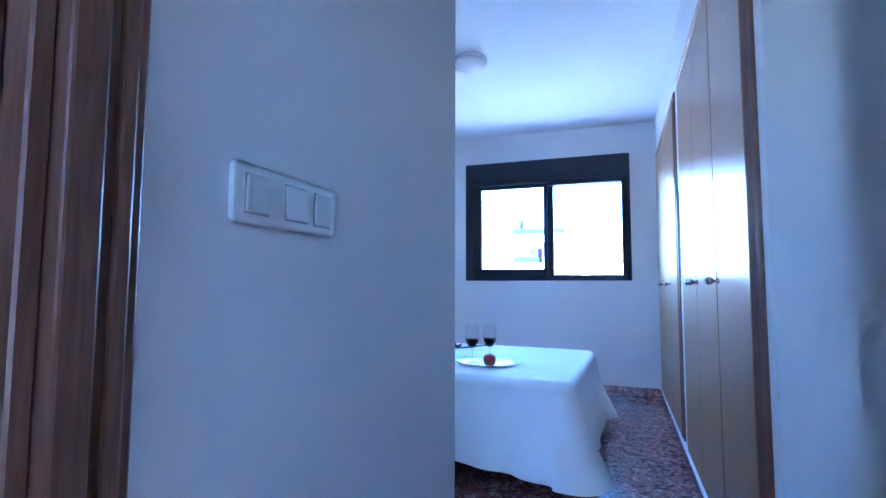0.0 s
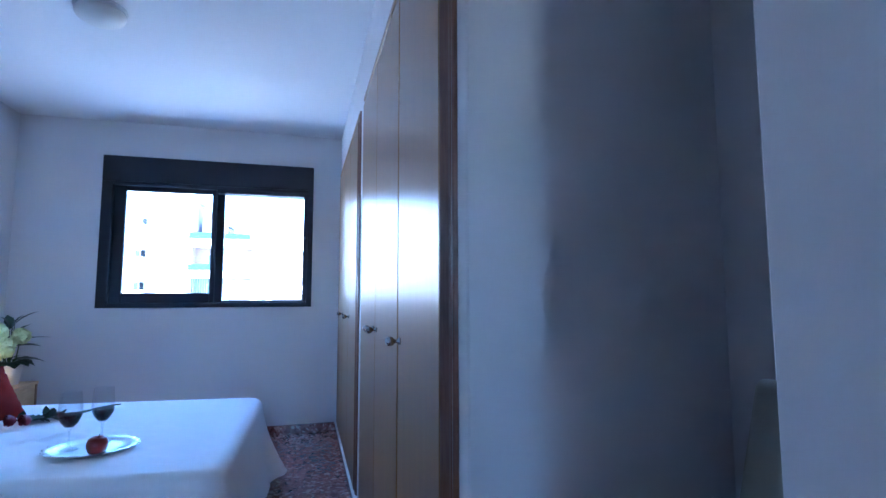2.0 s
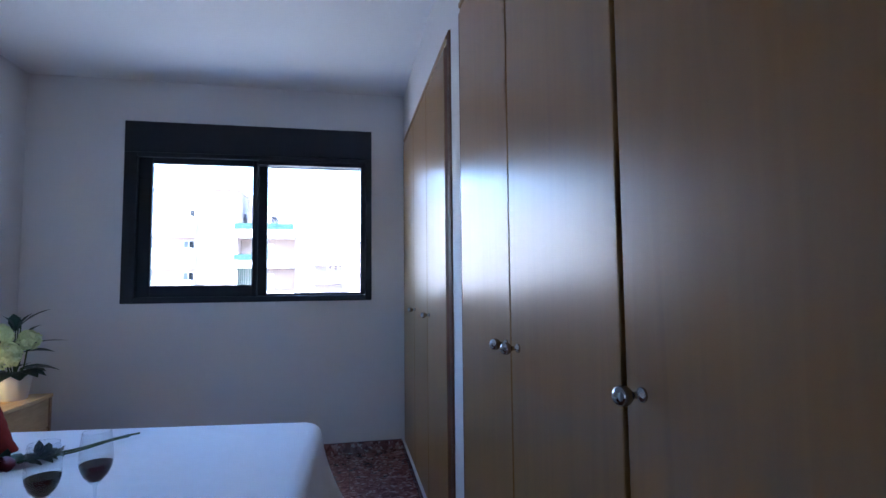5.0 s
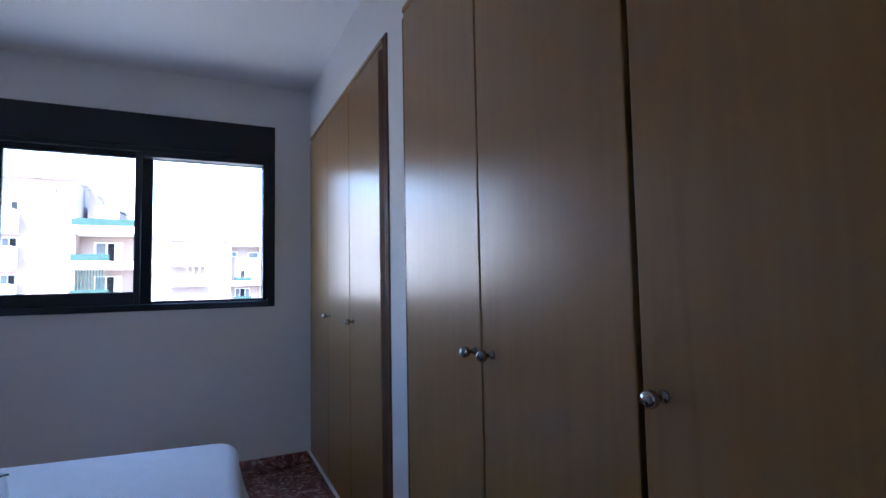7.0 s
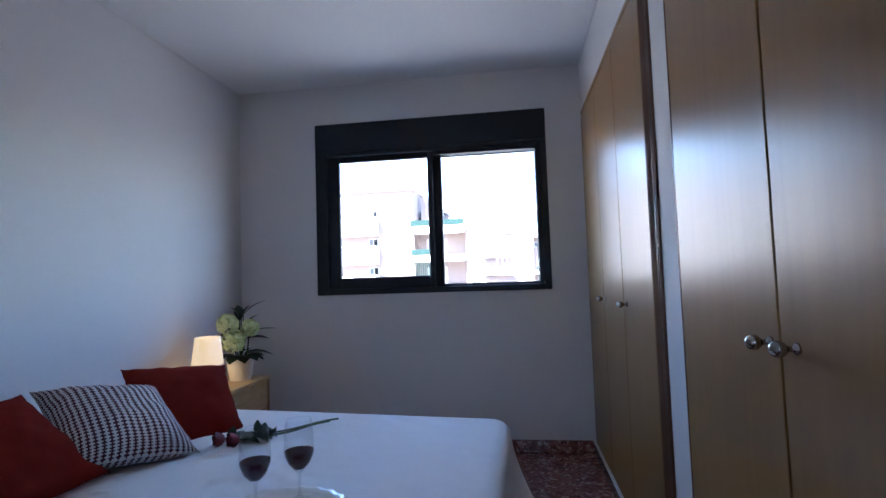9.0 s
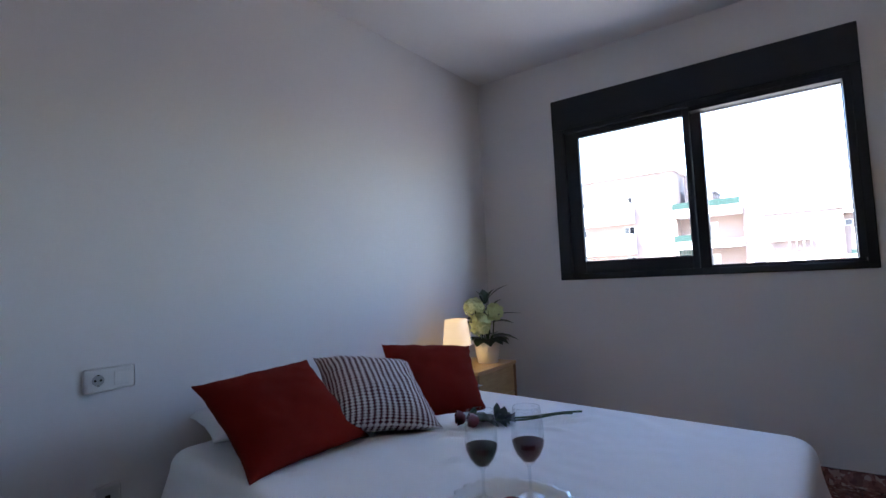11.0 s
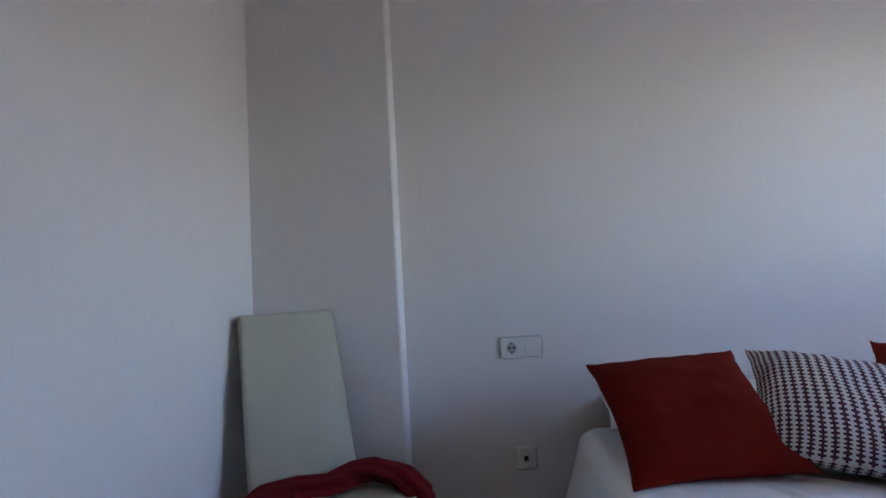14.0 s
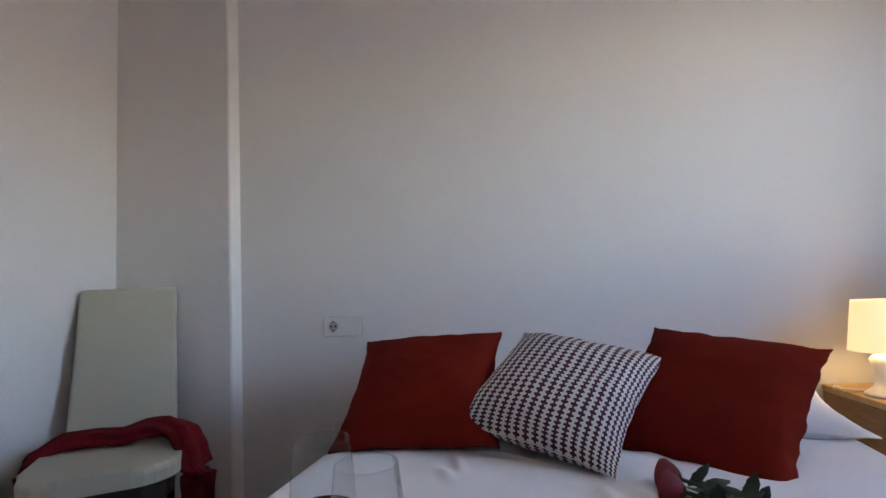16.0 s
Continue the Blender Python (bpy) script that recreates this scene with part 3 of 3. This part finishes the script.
def rose(head, tail, seed):
    rnd = random.Random(seed)
    head, tail = Vector(head), Vector(tail)
    d = (tail - head).normalized()
    ob = holder("rose", "long-stemmed dark red rose lying on the bedspread", "rose", Matrix.Translation(head), group="roses on the bed")
    turn = (-d).to_track_quat("Z", "Y").to_matrix().to_4x4()
    for k in range(9):
        bm = bmesh.new()
        a0, rad = k * 2.4, 0.010 + 0.0022 * k
        rows = []
        for i in range(6):
            t = i / 5
            row = []
            for j in range(6):
                a = a0 + (j / 5 - 0.5) * 1.9
                rr = rad * (0.45 + 0.75 * math.sin(min(1, t * 1.05) * 1.75)) + (0.004 if t > 0.9 else 0)
                row.append(bm.verts.new((rr * math.cos(a), rr * math.sin(a), -0.012 + t * (0.046 - 0.0015 * k))))
            rows.append(row)
        for i in range(5):
            for j in range(5):
                bm.faces.new((rows[i][j], rows[i][j + 1], rows[i + 1][j + 1], rows[i + 1][j]))
        bmesh.ops.transform(bm, matrix=turn, verts=bm.verts)
        part("petal", bm, ROSE, ob, smooth=True)
    length = (tail - head).length
    pts = [Vector((0, 0, 0)) + d * length * f + Vector((0, 0, -0.012 * min(1, f * 4) + 0.004 * math.sin(f * 9))) for f in [i / 10 for i in range(11)]]
    part("stem", tube(pts, 0.0040, 6), STEM, ob, "thin green stem", True)
    side = d.cross(Vector((0, 0, 1)))
    for k in range(14):
        f = 0.06 + 0.022 * k
        base = d * length * f + Vector((0, 0, -0.010))
        sgn = 1 if k % 2 else -1
        out = (side * sgn * rnd.uniform(0.6, 1) + d * rnd.uniform(0.1, 0.7) + Vector((0, 0, rnd.uniform(0.05, 0.7)))).normalized()
        part("leaf", leaf_mesh(base, out, rnd.uniform(0.04, 0.07), rnd.uniform(0.026, 0.042), rnd.uniform(-0.5, 0.7)), LEAF, ob, smooth=True)
    return ob


def leaf_mesh(base, out, length, width, droop=0.3):
    bm = bmesh.new()
    out = Vector(out).normalized()
    side = out.cross(Vector((0, 0, 1)))
    side = side.normalized() if side.length > 0.05 else Vector((1, 0, 0))
    up = side.cross(out)
    rows = []
    for i in range(8):
        t = i / 7
        c = Vector(base) + out * length * t + up * (-droop * length * t * t)
        w = width / 2 * math.sin(math.pi * min(1, t * 0.96 + 0.03)) ** 0.8 * (1.0 + (0.10 if i % 2 else -0.06))
        rows.append([bm.verts.new(c - side * w + up * w * 0.25), bm.verts.new(c), bm.verts.new(c + side * w + up * w * 0.25)])
    for a, b in zip(rows, rows[1:]):
        for j in range(2):
            bm.faces.new((a[j], a[j + 1], b[j + 1], b[j]))
    return bm


rose((-1.675, 2.435, BZ + 0.022), (-1.305, 2.755, BZ + 0.026), 3)
rose((-1.605, 2.420, BZ + 0.024), (-1.330, 2.715, BZ + 0.026), 8)

# ---- tray, glasses, apple ----
TX, TY, TZ = -1.135, 1.875, BZ + 0.006


def tray():
    ob = holder("serving_tray", "oval silver serving tray with a scalloped rim", "tray", Matrix.Translation((TX, TY, TZ)) @ pose(0, 0, 0, 0, 0, -12))
    bm = bmesh.new()
    n, rings = 160, []
    for f, z, s in ((0.0, 0.004, 0), (0.55, 0.004, 0), (0.74, 0.004, 0.0), (0.80, 0.009, 0.01), (0.93, 0.012, 0.02), (1.0, 0.013, 0.030), (1.0, 0.009, 0.030), (0.80, 0.003, 0.01), (0.70, 0.0, 0), (0.0, 0.0, 0)):
        if f == 0.0:
            rings.append([bm.verts.new((0, 0, z))])
            continue
        ring = []
        for i in range(n):
            a = 2 * math.pi * i / n
            k = f * (1 + s * math.cos(a * 20))
            ring.append(bm.verts.new((0.172 * k * math.cos(a), 0.152 * k * math.sin(a), z)))
        rings.append(ring)
    for a, b in zip(rings, rings[1:]):
        for i in range(n):
            j = (i + 1) % n
            if len(a) == 1:
                bm.faces.new((a[0], b[i], b[j]))
            elif len(b) == 1:
                bm.faces.new((a[i], a[j], b[0]))
            else:
                bm.faces.new((a[i], a[j], b[j], b[i]))
    part("plate", bm, SILVER, ob, smooth=True)
    return ob


tray()


def wine_glass(x, y):
    ob = holder("wine_glass", "clear wine glass half full of red wine", "wine glass", Matrix.Translation((x, y, TZ + 0.0045)), group="wine glasses on the tray")
    outer = [(0.0, 0.0), (0.034, 0.0), (0.035, 0.002), (0.023, 0.006), (0.008, 0.012), (0.0042, 0.022), (0.0040, 0.074), (0.006, 0.082), (0.017, 0.091), (0.031, 0.108), (0.0400, 0.130), (0.0425, 0.152), (0.0405, 0.190), (0.0355, 0.230)]
    lip = [(0.0351, 0.2312), (0.0346, 0.2308), (0.0345, 0.229)]
    part("glass", lathe(outer + lip, 40), GLASS, ob, "thin clear glass", True)
    part("wine", lathe([(0.0, 0.0885), (0.0156, 0.0935), (0.0296, 0.1095), (0.0386, 0.130), (0.0406, 0.143), (0.0, 0.143)], 40), WINE, ob, "dark red wine", False)
    return ob


wine_glass(-1.214, 1.860)
wine_glass(-1.125, 1.945)
ap = holder("apple", "shiny dark red apple on the tray", "apple", Matrix.Translation((-1.083, 1.775, TZ + 0.004)))
part("flesh", lathe([(0.0, 0.008), (0.010, 0.003), (0.020, 0.001), (0.031, 0.010), (0.0375, 0.028), (0.038, 0.042), (0.032, 0.058), (0.020, 0.066), (0.010, 0.063), (0.0, 0.054)], 28), APPLE, ap, smooth=True)
part("stalk", tube([(0, 0, 0.052), (0.002, 0.001, 0.064), (0.006, 0.002, 0.075)], 0.0016, 6), STEM, ap, "short brown stalk")

# ---- nightstand ----
ns = holder("nightstand", "light wood nightstand with drawers beside the bed", "nightstand", Matrix.Translation((-2.275, 3.405, 0)))
part("top", box((-0.193, -0.228, 0.567), (0.193, 0.228, 0.587), 0.003, segments=2), OAK, ns, "light oak top")
for sy in (-1, 1):
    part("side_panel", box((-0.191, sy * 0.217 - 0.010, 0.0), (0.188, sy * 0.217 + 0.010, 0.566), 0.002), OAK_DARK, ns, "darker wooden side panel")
part("back_panel", box((-0.191, -0.206, 0.02), (-0.181, 0.206, 0.565)), OAK, ns)
part("bottom_panel", box((-0.180, -0.206, 0.05), (0.160, 0.206, 0.066)), OAK, ns)
for z0, z1 in ((0.075, 0.235), (0.239, 0.399), (0.403, 0.563)):
    part("drawer", box((0.161, -0.204, z0), (0.183, 0.204, z1), 0.003, segments=2), OAK, ns, "light wood drawer front")

# ---- table lamp ----
LX, LY, LZ = -2.27, 3.25, 0.587
tl = holder("table_lamp", "small white table lamp with glowing fabric shade", "table lamp", Matrix.Translation((LX, LY, LZ)))
part("base", lathe([(0.0, 0.0), (0.055, 0.0), (0.056, 0.006), (0.050, 0.012), (0.032, 0.026), (0.026, 0.045), (0.026, 0.075), (0.033, 0.098), (0.036, 0.112), (0.028, 0.122), (0.012, 0.1265), (0.0, 0.1270)], 32), LAMPBASE, tl, "white waisted base", True)
part("shade", lathe([(0.087, 0.138), (0.068, 0.294), (0.0665, 0.294), (0.0855, 0.138), (0.087, 0.138)], 40), SHADE, tl, "glowing cream shade", True)
part("bulb", lathe([(0.0, 0.128), (0.012, 0.129), (0.020, 0.140), (0.026, 0.165), (0.024, 0.19), (0.0, 0.215)], 20), glow("lit_bulb", (1.0, 0.74, 0.36), 1.7, (0.8, 0.8, 0.8)), tl, "lit bulb", True)
part("cord", tube([(-0.05, -0.03, 0.006), (-0.085, -0.075, 0.005), (-0.10, -0.09, 0.012), (-0.085, -0.10, 0.010)], 0.004, 6), PLASTIC, tl, "white cord with switch", True)

# ---- potted hydrangea ----
pp = holder("potted_plant", "pale green hydrangea in a white ceramic pot", "potted plant", Matrix.Translation((-2.21, 3.495, 0.587)))
part("pot", lathe([(0.0, 0.0), (0.060, 0.0), (0.064, 0.004), (0.082, 0.122), (0.086, 0.128), (0.086, 0.142), (0.079, 0.142), (0.076, 0.118), (0.0, 0.116)], 32), POT, pp, "white ceramic pot", True)
part("soil", lathe([(0.0, 0.122), (0.076, 0.119)], 20), SOIL, pp, "dark soil")
rnd = random.Random(5)
heads = [((-0.052, -0.045, 0.350), 0.068), ((-0.008, -0.060, 0.245), 0.072), ((0.052, 0.025, 0.315), 0.054)]
for hc, hr in heads:
    bm = bmesh.new()
    for k in range(120):
        d = Vector((rnd.gauss(0, 1), rnd.gauss(0, 1), rnd.gauss(0.25, 1))).normalized()
        c = Vector(hc) + d * hr * rnd.uniform(0.72, 1.0)
        side = d.orthogonal().normalized()
        side.rotate(Matrix.Rotation(rnd.uniform(0, 6.28), 3, d))
        up = d.cross(side)
        s = rnd.uniform(0.017, 0.025)
        mid = bm.verts.new(c - d * 0.003)
        rim = []
        for a in range(8):
            q = s * (1.0 if a % 2 == 0 else 0.6)
            rim.append(bm.verts.new(c + d * rnd.uniform(-0.004, 0.008) + q * (math.cos(a * math.pi / 4) * side + math.sin(a * math.pi / 4) * up)))
        for a in range(8):
            bm.faces.new((mid, rim[a], rim[(a + 1) % 8]))
    fl = part("flower_head", bm, PETAL, pp, "pale green hydrangea head")
    part("stem", tube([(hc[0] * 0.3, hc[1] * 0.3, 0.112), (hc[0] * 0.7, hc[1] * 0.7, 0.17), hc], 0.004, 6), STEM, pp, smooth=True)
for az, el, z, ln, wd in ((33, 6, 0.165, 0.17, 0.10), (60, 4, 0.155, 0.13, 0.09), (5, 2, 0.15, 0.12, 0.09), (100, 14, 0.17, 0.11, 0.09), (205, 18, 0.24, 0.13, 0.085), (240, 6, 0.155, 0.12, 0.09), (275, 0, 0.15, 0.11, 0.09), (310, 0, 0.15, 0.11, 0.09), (340, 4, 0.15, 0.12, 0.085), (213, 24, 0.26, 0.12, 0.08), (22, 14, 0.25, 0.14, 0.085), (35, 22, 0.28, 0.20, 0.042), (45, 55, 0.32, 0.12, 0.05), (130, 70, 0.37, 0.11, 0.06), (32, 50, 0.40, 0.15, 0.055), (220, 70, 0.39, 0.08, 0.06), (10, 72, 0.38, 0.10, 0.055)):
    a, e = radians(az), radians(el)
    out = (math.cos(a) * math.cos(e), math.sin(a) * math.cos(e), math.sin(e))
    part("leaf", leaf_mesh((out[0] * 0.03, out[1] * 0.03, z), out, ln, wd), LEAF, pp, smooth=True)
    part("stem", tube([(0, 0, 0.112), (out[0] * 0.02, out[1] * 0.02, (z + 0.112) / 2), (out[0] * 0.032, out[1] * 0.032, z)], 0.003, 5), STEM, pp)

# ---- chairs ----


def rounded_seat(front, half, r):
    """Outline of a seat: square at the back, wide round corners in front."""
    pts = [(-0.02, -half)]
    for a in range(-90, 91, 15):
        sy = -1 if a <= 0 else 1
        if a == 0:
            pts += [(front, -half + r), (front, half - r)]
        else:
            pts.append((front - r + r * math.cos(radians(a)), sy * (half - r) + r * math.sin(radians(a))))
    return pts + [(-0.02, half)]


def chair(m, label):
    """Upholstered dining chair: x points forwards, the seat's back edge lies at the origin."""
    ob = holder("dining_chair", label, "chair", m, group="upholstered dining chairs")
    bm = prism(rounded_seat(0.43, 0.205, 0.12), 0.448, 0.498)
    rim = [e for e in bm.edges if all(v.co.z > 0.49 for v in e.verts)]
    bmesh.ops.bevel(bm, geom=rim, offset=0.018, segments=3, profile=0.5, affect="EDGES")
    part("seat", bm, BEIGE, ob, "padded beige seat")
    part("seat_frame", prism(rounded_seat(0.40, 0.180, 0.10), 0.385, 0.447), LEG, ob, "dark seat frame")
    bm = box((-0.036, -0.172, 0.40), (0.0, 0.172, 1.02), 0.015, segments=4)
    for v in bm.verts:
        v.co.x -= 0.17 * max(0.0, (v.co.z - 0.45) / 0.56) ** 1.15
        v.co.y *= 1.0 - 0.10 * (v.co.z - 0.45)
    part("backrest", bm, BEIGE, ob, "tall padded beige backrest", True)
    for x in (0.015, 0.345):
        for y in (-0.145, 0.145):
            part("leg", box((x - 0.02, y - 0.02, 0.0), (x + 0.02, y + 0.02, 0.384), 0.004), LEG, ob, "dark wooden leg")
    return ob


chair(pose(-2.216, 0.743, 0, 0, 0, 31.5), "beige upholstered dining chair standing in the corner")
chair(pose(0.390, 0.035, 0, 0, 0, 188), "beige upholstered dining chair standing in the niche")


def scarf():
    bm = bmesh.new()
    base = pose(-2.216, 0.743, 0, 0, 0, 31.5)
    spine = [(0.055, -0.232, 0.37), (0.07, -0.232, 0.43), (0.085, -0.212, 0.485), (0.08, -0.15, 0.518), (0.08, -0.06, 0.523), (0.115, 0.02, 0.523), (0.12, 0.09, 0.540), (0.145, 0.155, 0.545), (0.215, 0.205, 0.530), (0.280, 0.236, 0.490), (0.295, 0.250, 0.430), (0.278, 0.248, 0.370), (0.262, 0.242, 0.30), (0.255, 0.240, 0.25)]
    pts = []
    for a, b in zip(spine, spine[1:]):
        for k in range(6):
            pts.append(Vector(a).lerp(Vector(b), k / 6))
    pts.append(Vector(spine[-1]))
    n, rings = 26, []
    for i, p in enumerate(pts):
        d = (pts[min(i + 1, len(pts) - 1)] - pts[max(i - 1, 0)]).normalized()
        side = d.cross(Vector((0, 0, 1)))
        side = side.normalized() if side.length > 0.05 else Vector((0, 1, 0))
        up = side.cross(d).normalized()
        ring = []
        for k in range(n):
            a = 2 * math.pi * k / n
            r = 1 + 0.22 * math.sin(5 * a + i * 0.15) + 0.25 * noise.noise(Vector((math.cos(a) * 1.6, math.sin(a) * 1.6, i * 0.12)))
            ring.append(bm.verts.new(base @ (p + side * 0.046 * r * math.cos(a) + up * 0.027 * r * math.sin(a))))
        rings.append(ring)
    for a, b in zip(rings, rings[1:]):
        for k in range(n):
            bm.faces.new((a[k], a[(k + 1) % n], b[(k + 1) % n], b[k]))
    bm.faces.new(rings[0])
    bm.faces.new(rings[-1])
    return bm


thing("scarf", scarf(), SCARF, "wine-red knitted scarf draped over the chair seat", "scarf", True)

# ---- outside ----
GROUND = mat("street_ground", (0.20, 0.19, 0.175), 0.9, var=0.2, scale=0.1, bump=0)
FACADE = mat("pale_render", (0.20, 0.155, 0.140), 0.85, var=0.05, scale=0.5, bump=0.02)
SLAB = mat("white_render", (0.50, 0.48, 0.47), 0.8, var=0.04, scale=0.5, bump=0)
RAIL = mat("green_balcony_glass", (0.020, 0.036, 0.033), 0.8, var=0.05, bump=0, Specular_IOR_Level=0.0)
DARKGLASS = mat("dark_window_glass", (0.012, 0.013, 0.015), 0.8, var=0.1, bump=0, Specular_IOR_Level=0.0)
thing("ground", box((-900, 5, -14.2), (900, 1500, -14)), GROUND, "pale street ground far below", "ground", kind="structure")


def near_building():
    """Facade at y 0 of its holder; a deep loggia column and a run of long balconies with solid parapets."""
    ob = holder("apartment_building", "pale apartment building with green balcony rails", "building", Matrix.Translation((0, 47.0, 0)), group="apartment buildings")
    part("wall", box((-34, 0.0, -14), (-9.8, 12, 9.6)), FACADE, ob, "pale rendered facade")
    part("wall", box((-9.8, 1.6, -14), (-4.9, 12, 6.0)), FACADE, ob, "set-back loggia wall")
    part("wall", box((-4.9, 0.0, -14), (-4.4, 12, 6.0)), FACADE, ob)
    roof = part("roof", box((-34.3, -0.3, 9.6), (-9.5, 12.3, 9.95)), SLAB, ob, "flat roof edge")
    part("stair_tower", prism([(-9.45, 2.2), (-7.3, 2.2), (-7.3, 7), (-9.45, 7)], 6.0, 8.0), FACADE, ob, "pale roof-terrace room")
    part("chimney", box((-9.45, 2.4, 8.0), (-8.9, 3.0, 9.3)), FACADE, roof, "slim chimney")
    w = part("window", box((-8.95, 2.15, 6.05), (-7.6, 2.25, 7.05)), SLAB, ob, "terrace door frame")
    part("pane", box((-8.85, 2.12, 6.1), (-7.7, 2.149, 6.95)), BLIND, w)
    for k in range(5):
        part("pergola_bar", tube([(-6.9 + 0.14 * k, -0.6, 6.55), (-6.7 + 0.14 * k, -0.6, 7.2)], 0.04, 5), DARKGLASS, ob)
    part("pergola_bar", tube([(-6.9, -0.6, 7.15), (-6.0, -0.6, 6.75)], 0.05, 5), DARKGLASS, ob)
    for k in range(7):
        z = 6.0 - 2.72 * k
        if z < -13:
            break
        bal = part("balcony", box((-9.95, -0.9, z - 0.62), (-4.9, 1.59, z)), SLAB, ob, "white balcony slab")
        part("railing", box((-9.93, -0.88, z + 0.01), (-7.45 if k else -4.95, -0.82, z + 0.56)), RAIL, bal, "green balcony glass")
        if k:
            w = part("window", box((-8.85, 1.52, z + 0.02), (-6.9, 1.59, z + 1.62)), SLAB, ob, "pale window frame")
            part("pane", box((-8.70, 1.49, z + 0.1), (-8.05, 1.519, z + 1.54)), PALEGLASS, w)
            part("pane", box((-7.92, 1.49, z + 0.1), (-7.45, 1.519, z + 1.54)), DARKGLASS, w)
            part("pane", box((-7.36, 1.49, z + 0.1), (-6.98, 1.519, z + 1.54)), BLIND, w)
    for k in range(11):
        part("grille_bar", box((-9.8 + 0.19 * k, -0.86, 1.13), (-9.74 + 0.19 * k, -0.80, 2.64)), RAIL, ob, "thin upright sunshade bar")
    for k in range(-2, 7):
        z = 4.35 - 2.72 * k
        if z + 1 < 9.4:
            part("balcony", box((-34, -1.3, z - 1.75), (-13.25, -0.001, z)), SLAB, ob, "white balcony with solid parapet")
            for bx in (-15.6, -20.0, -25.0):
                w = part("window", box((bx + 1.35, -0.05, z - 0.5), (bx + 2.3, 0.03, z + 0.72)), SLAB, ob, "pale window frame")
                part("pane", box((bx + 1.42, -0.07, z - 0.45), (bx + 1.80, -0.051, z + 0.66)), PALEGLASS, w)
                part("pane", box((bx + 1.86, -0.07, z - 0.45), (bx + 2.24, -0.051, z + 0.66)), DARKGLASS, w)
        if z + 1.85 < 9.4:
            w = part("window", box((-12.3, -0.10, z + 0.70), (-11.1, 0.04, z + 1.84)), BLIND, ob, "pale window frame")
            part("pane", box((-12.22, -0.06, z + 0.75), (-11.12, -0.04, z + 1.76)), BLIND, w, "lowered pale blind")
            part("sill", box((-12.36, -0.22, z + 1.80), (-11.04, -0.101, z + 1.88)), FACADE, w)


def far_building():
    ob = holder("apartment_building", "distant pale apartment building with loggias", "building", Matrix.Translation((0, 88.0, 0)), group="apartment buildings")
    part("wall", box((-6.2, 0.0, -14), (2.9, 14, 8.4)), FACADE, ob, "pale rendered facade")
    part("wall", box((2.9, 1.5, -14), (7.4, 14, 7.6)), FACADE, ob, "set-back loggia wall")
    part("wall", box((7.4, 0.0, -14), (26.0, 14, 7.6)), FACADE, ob)
    part("roof", box((-6.4, -0.3, 8.4), (3.1, 14.2, 8.75)), SLAB, ob, "flat roof edge")
    part("roof", box((3.1, -0.2, 7.6), (26.2, 14.2, 7.9)), SLAB, ob)
    w = part("window", box((3.0, 1.40, 5.9), (4.0, 1.49, 6.8)), SLAB, ob, "small window frame")
    part("pane", box((3.15, 1.37, 6.0), (3.85, 1.399, 6.7)), PALEGLASS, w)
    w = part("window", box((5.6, 1.40, 5.7), (7.2, 1.49, 6.7)), SLAB, ob, "small window frame")
    part("pane", box((5.7, 1.37, 5.8), (7.1, 1.399, 6.6)), PALEGLASS, w)
    for k in range(5):
        z = 1.95 - 3.08 * k
        bal = part("balcony", box((2.8, -0.6, z - 0.75), (7.4, 1.49, z)), SLAB, ob, "white balcony slab")
        part("railing", box((3.4, -0.58, z + 0.01), (6.0, -0.52, z + 0.60)), RAIL, bal, "green balcony glass")
        w = part("window", box((3.6, 1.42, z + 0.1), (5.9, 1.49, z + 1.9)), SLAB, ob, "pale window frame")
        part("pane", box((3.7, 1.39, z + 0.2), (4.3, 1.419, z + 1.8)), PALEGLASS, w)
        part("pane", box((4.4, 1.39, z + 0.2), (5.1, 1.419, z + 1.8)), DARKGLASS, w)
        part("pane", box((5.2, 1.39, z + 0.2), (5.8, 1.419, z + 1.8)), PALEGLASS, w)
        bal = part("balcony", box((-5.8, -1.3, z + 2.35), (-0.7, -0.001, z + 2.75)), SLAB, ob, "pale balcony slab")
        if k:
            for j in range(9):
                part("railing_bar", box((-3.8 + 0.36 * j, -1.25, z + 2.76), (-3.68 + 0.36 * j, -1.15, z + 3.45)), DARKGLASS, bal)
        else:
            for j in range(4):
                part("railing_bar", box((-3.4 + 0.85 * j, -1.25, z + 1.55), (-3.3 + 0.85 * j, -1.15, z + 2.34)), BLIND, bal)


PALEGLASS = mat("pale_window_glass", (0.09, 0.10, 0.11), 0.8, var=0.1, bump=0, Specular_IOR_Level=0.0)
BLIND = mat("pale_roller_blind", (0.32, 0.28, 0.26), 0.8, var=0.05, bump=0)
near_building()
far_building()

# ---- floor tiles ----
TS = 0.40
tile_mesh = mesh_of("floor_tile", box((0.0008, 0.0008, -0.010), (TS - 0.0008, TS - 0.0008, 0.0), 0.0008), TERRAZZO)
for i in range(-7, 3):
    for j in range(-9, 11):
        x, y = i * TS, j * TS
        if y < 0.4 and not (-1.2 < x < 0.85):
            continue
        if x < -2.85 or x > 0.85:
            continue
        t = new("floor_tile", tile_mesh)
        t.parent = floor
        t.location = (x, y, 0.0)
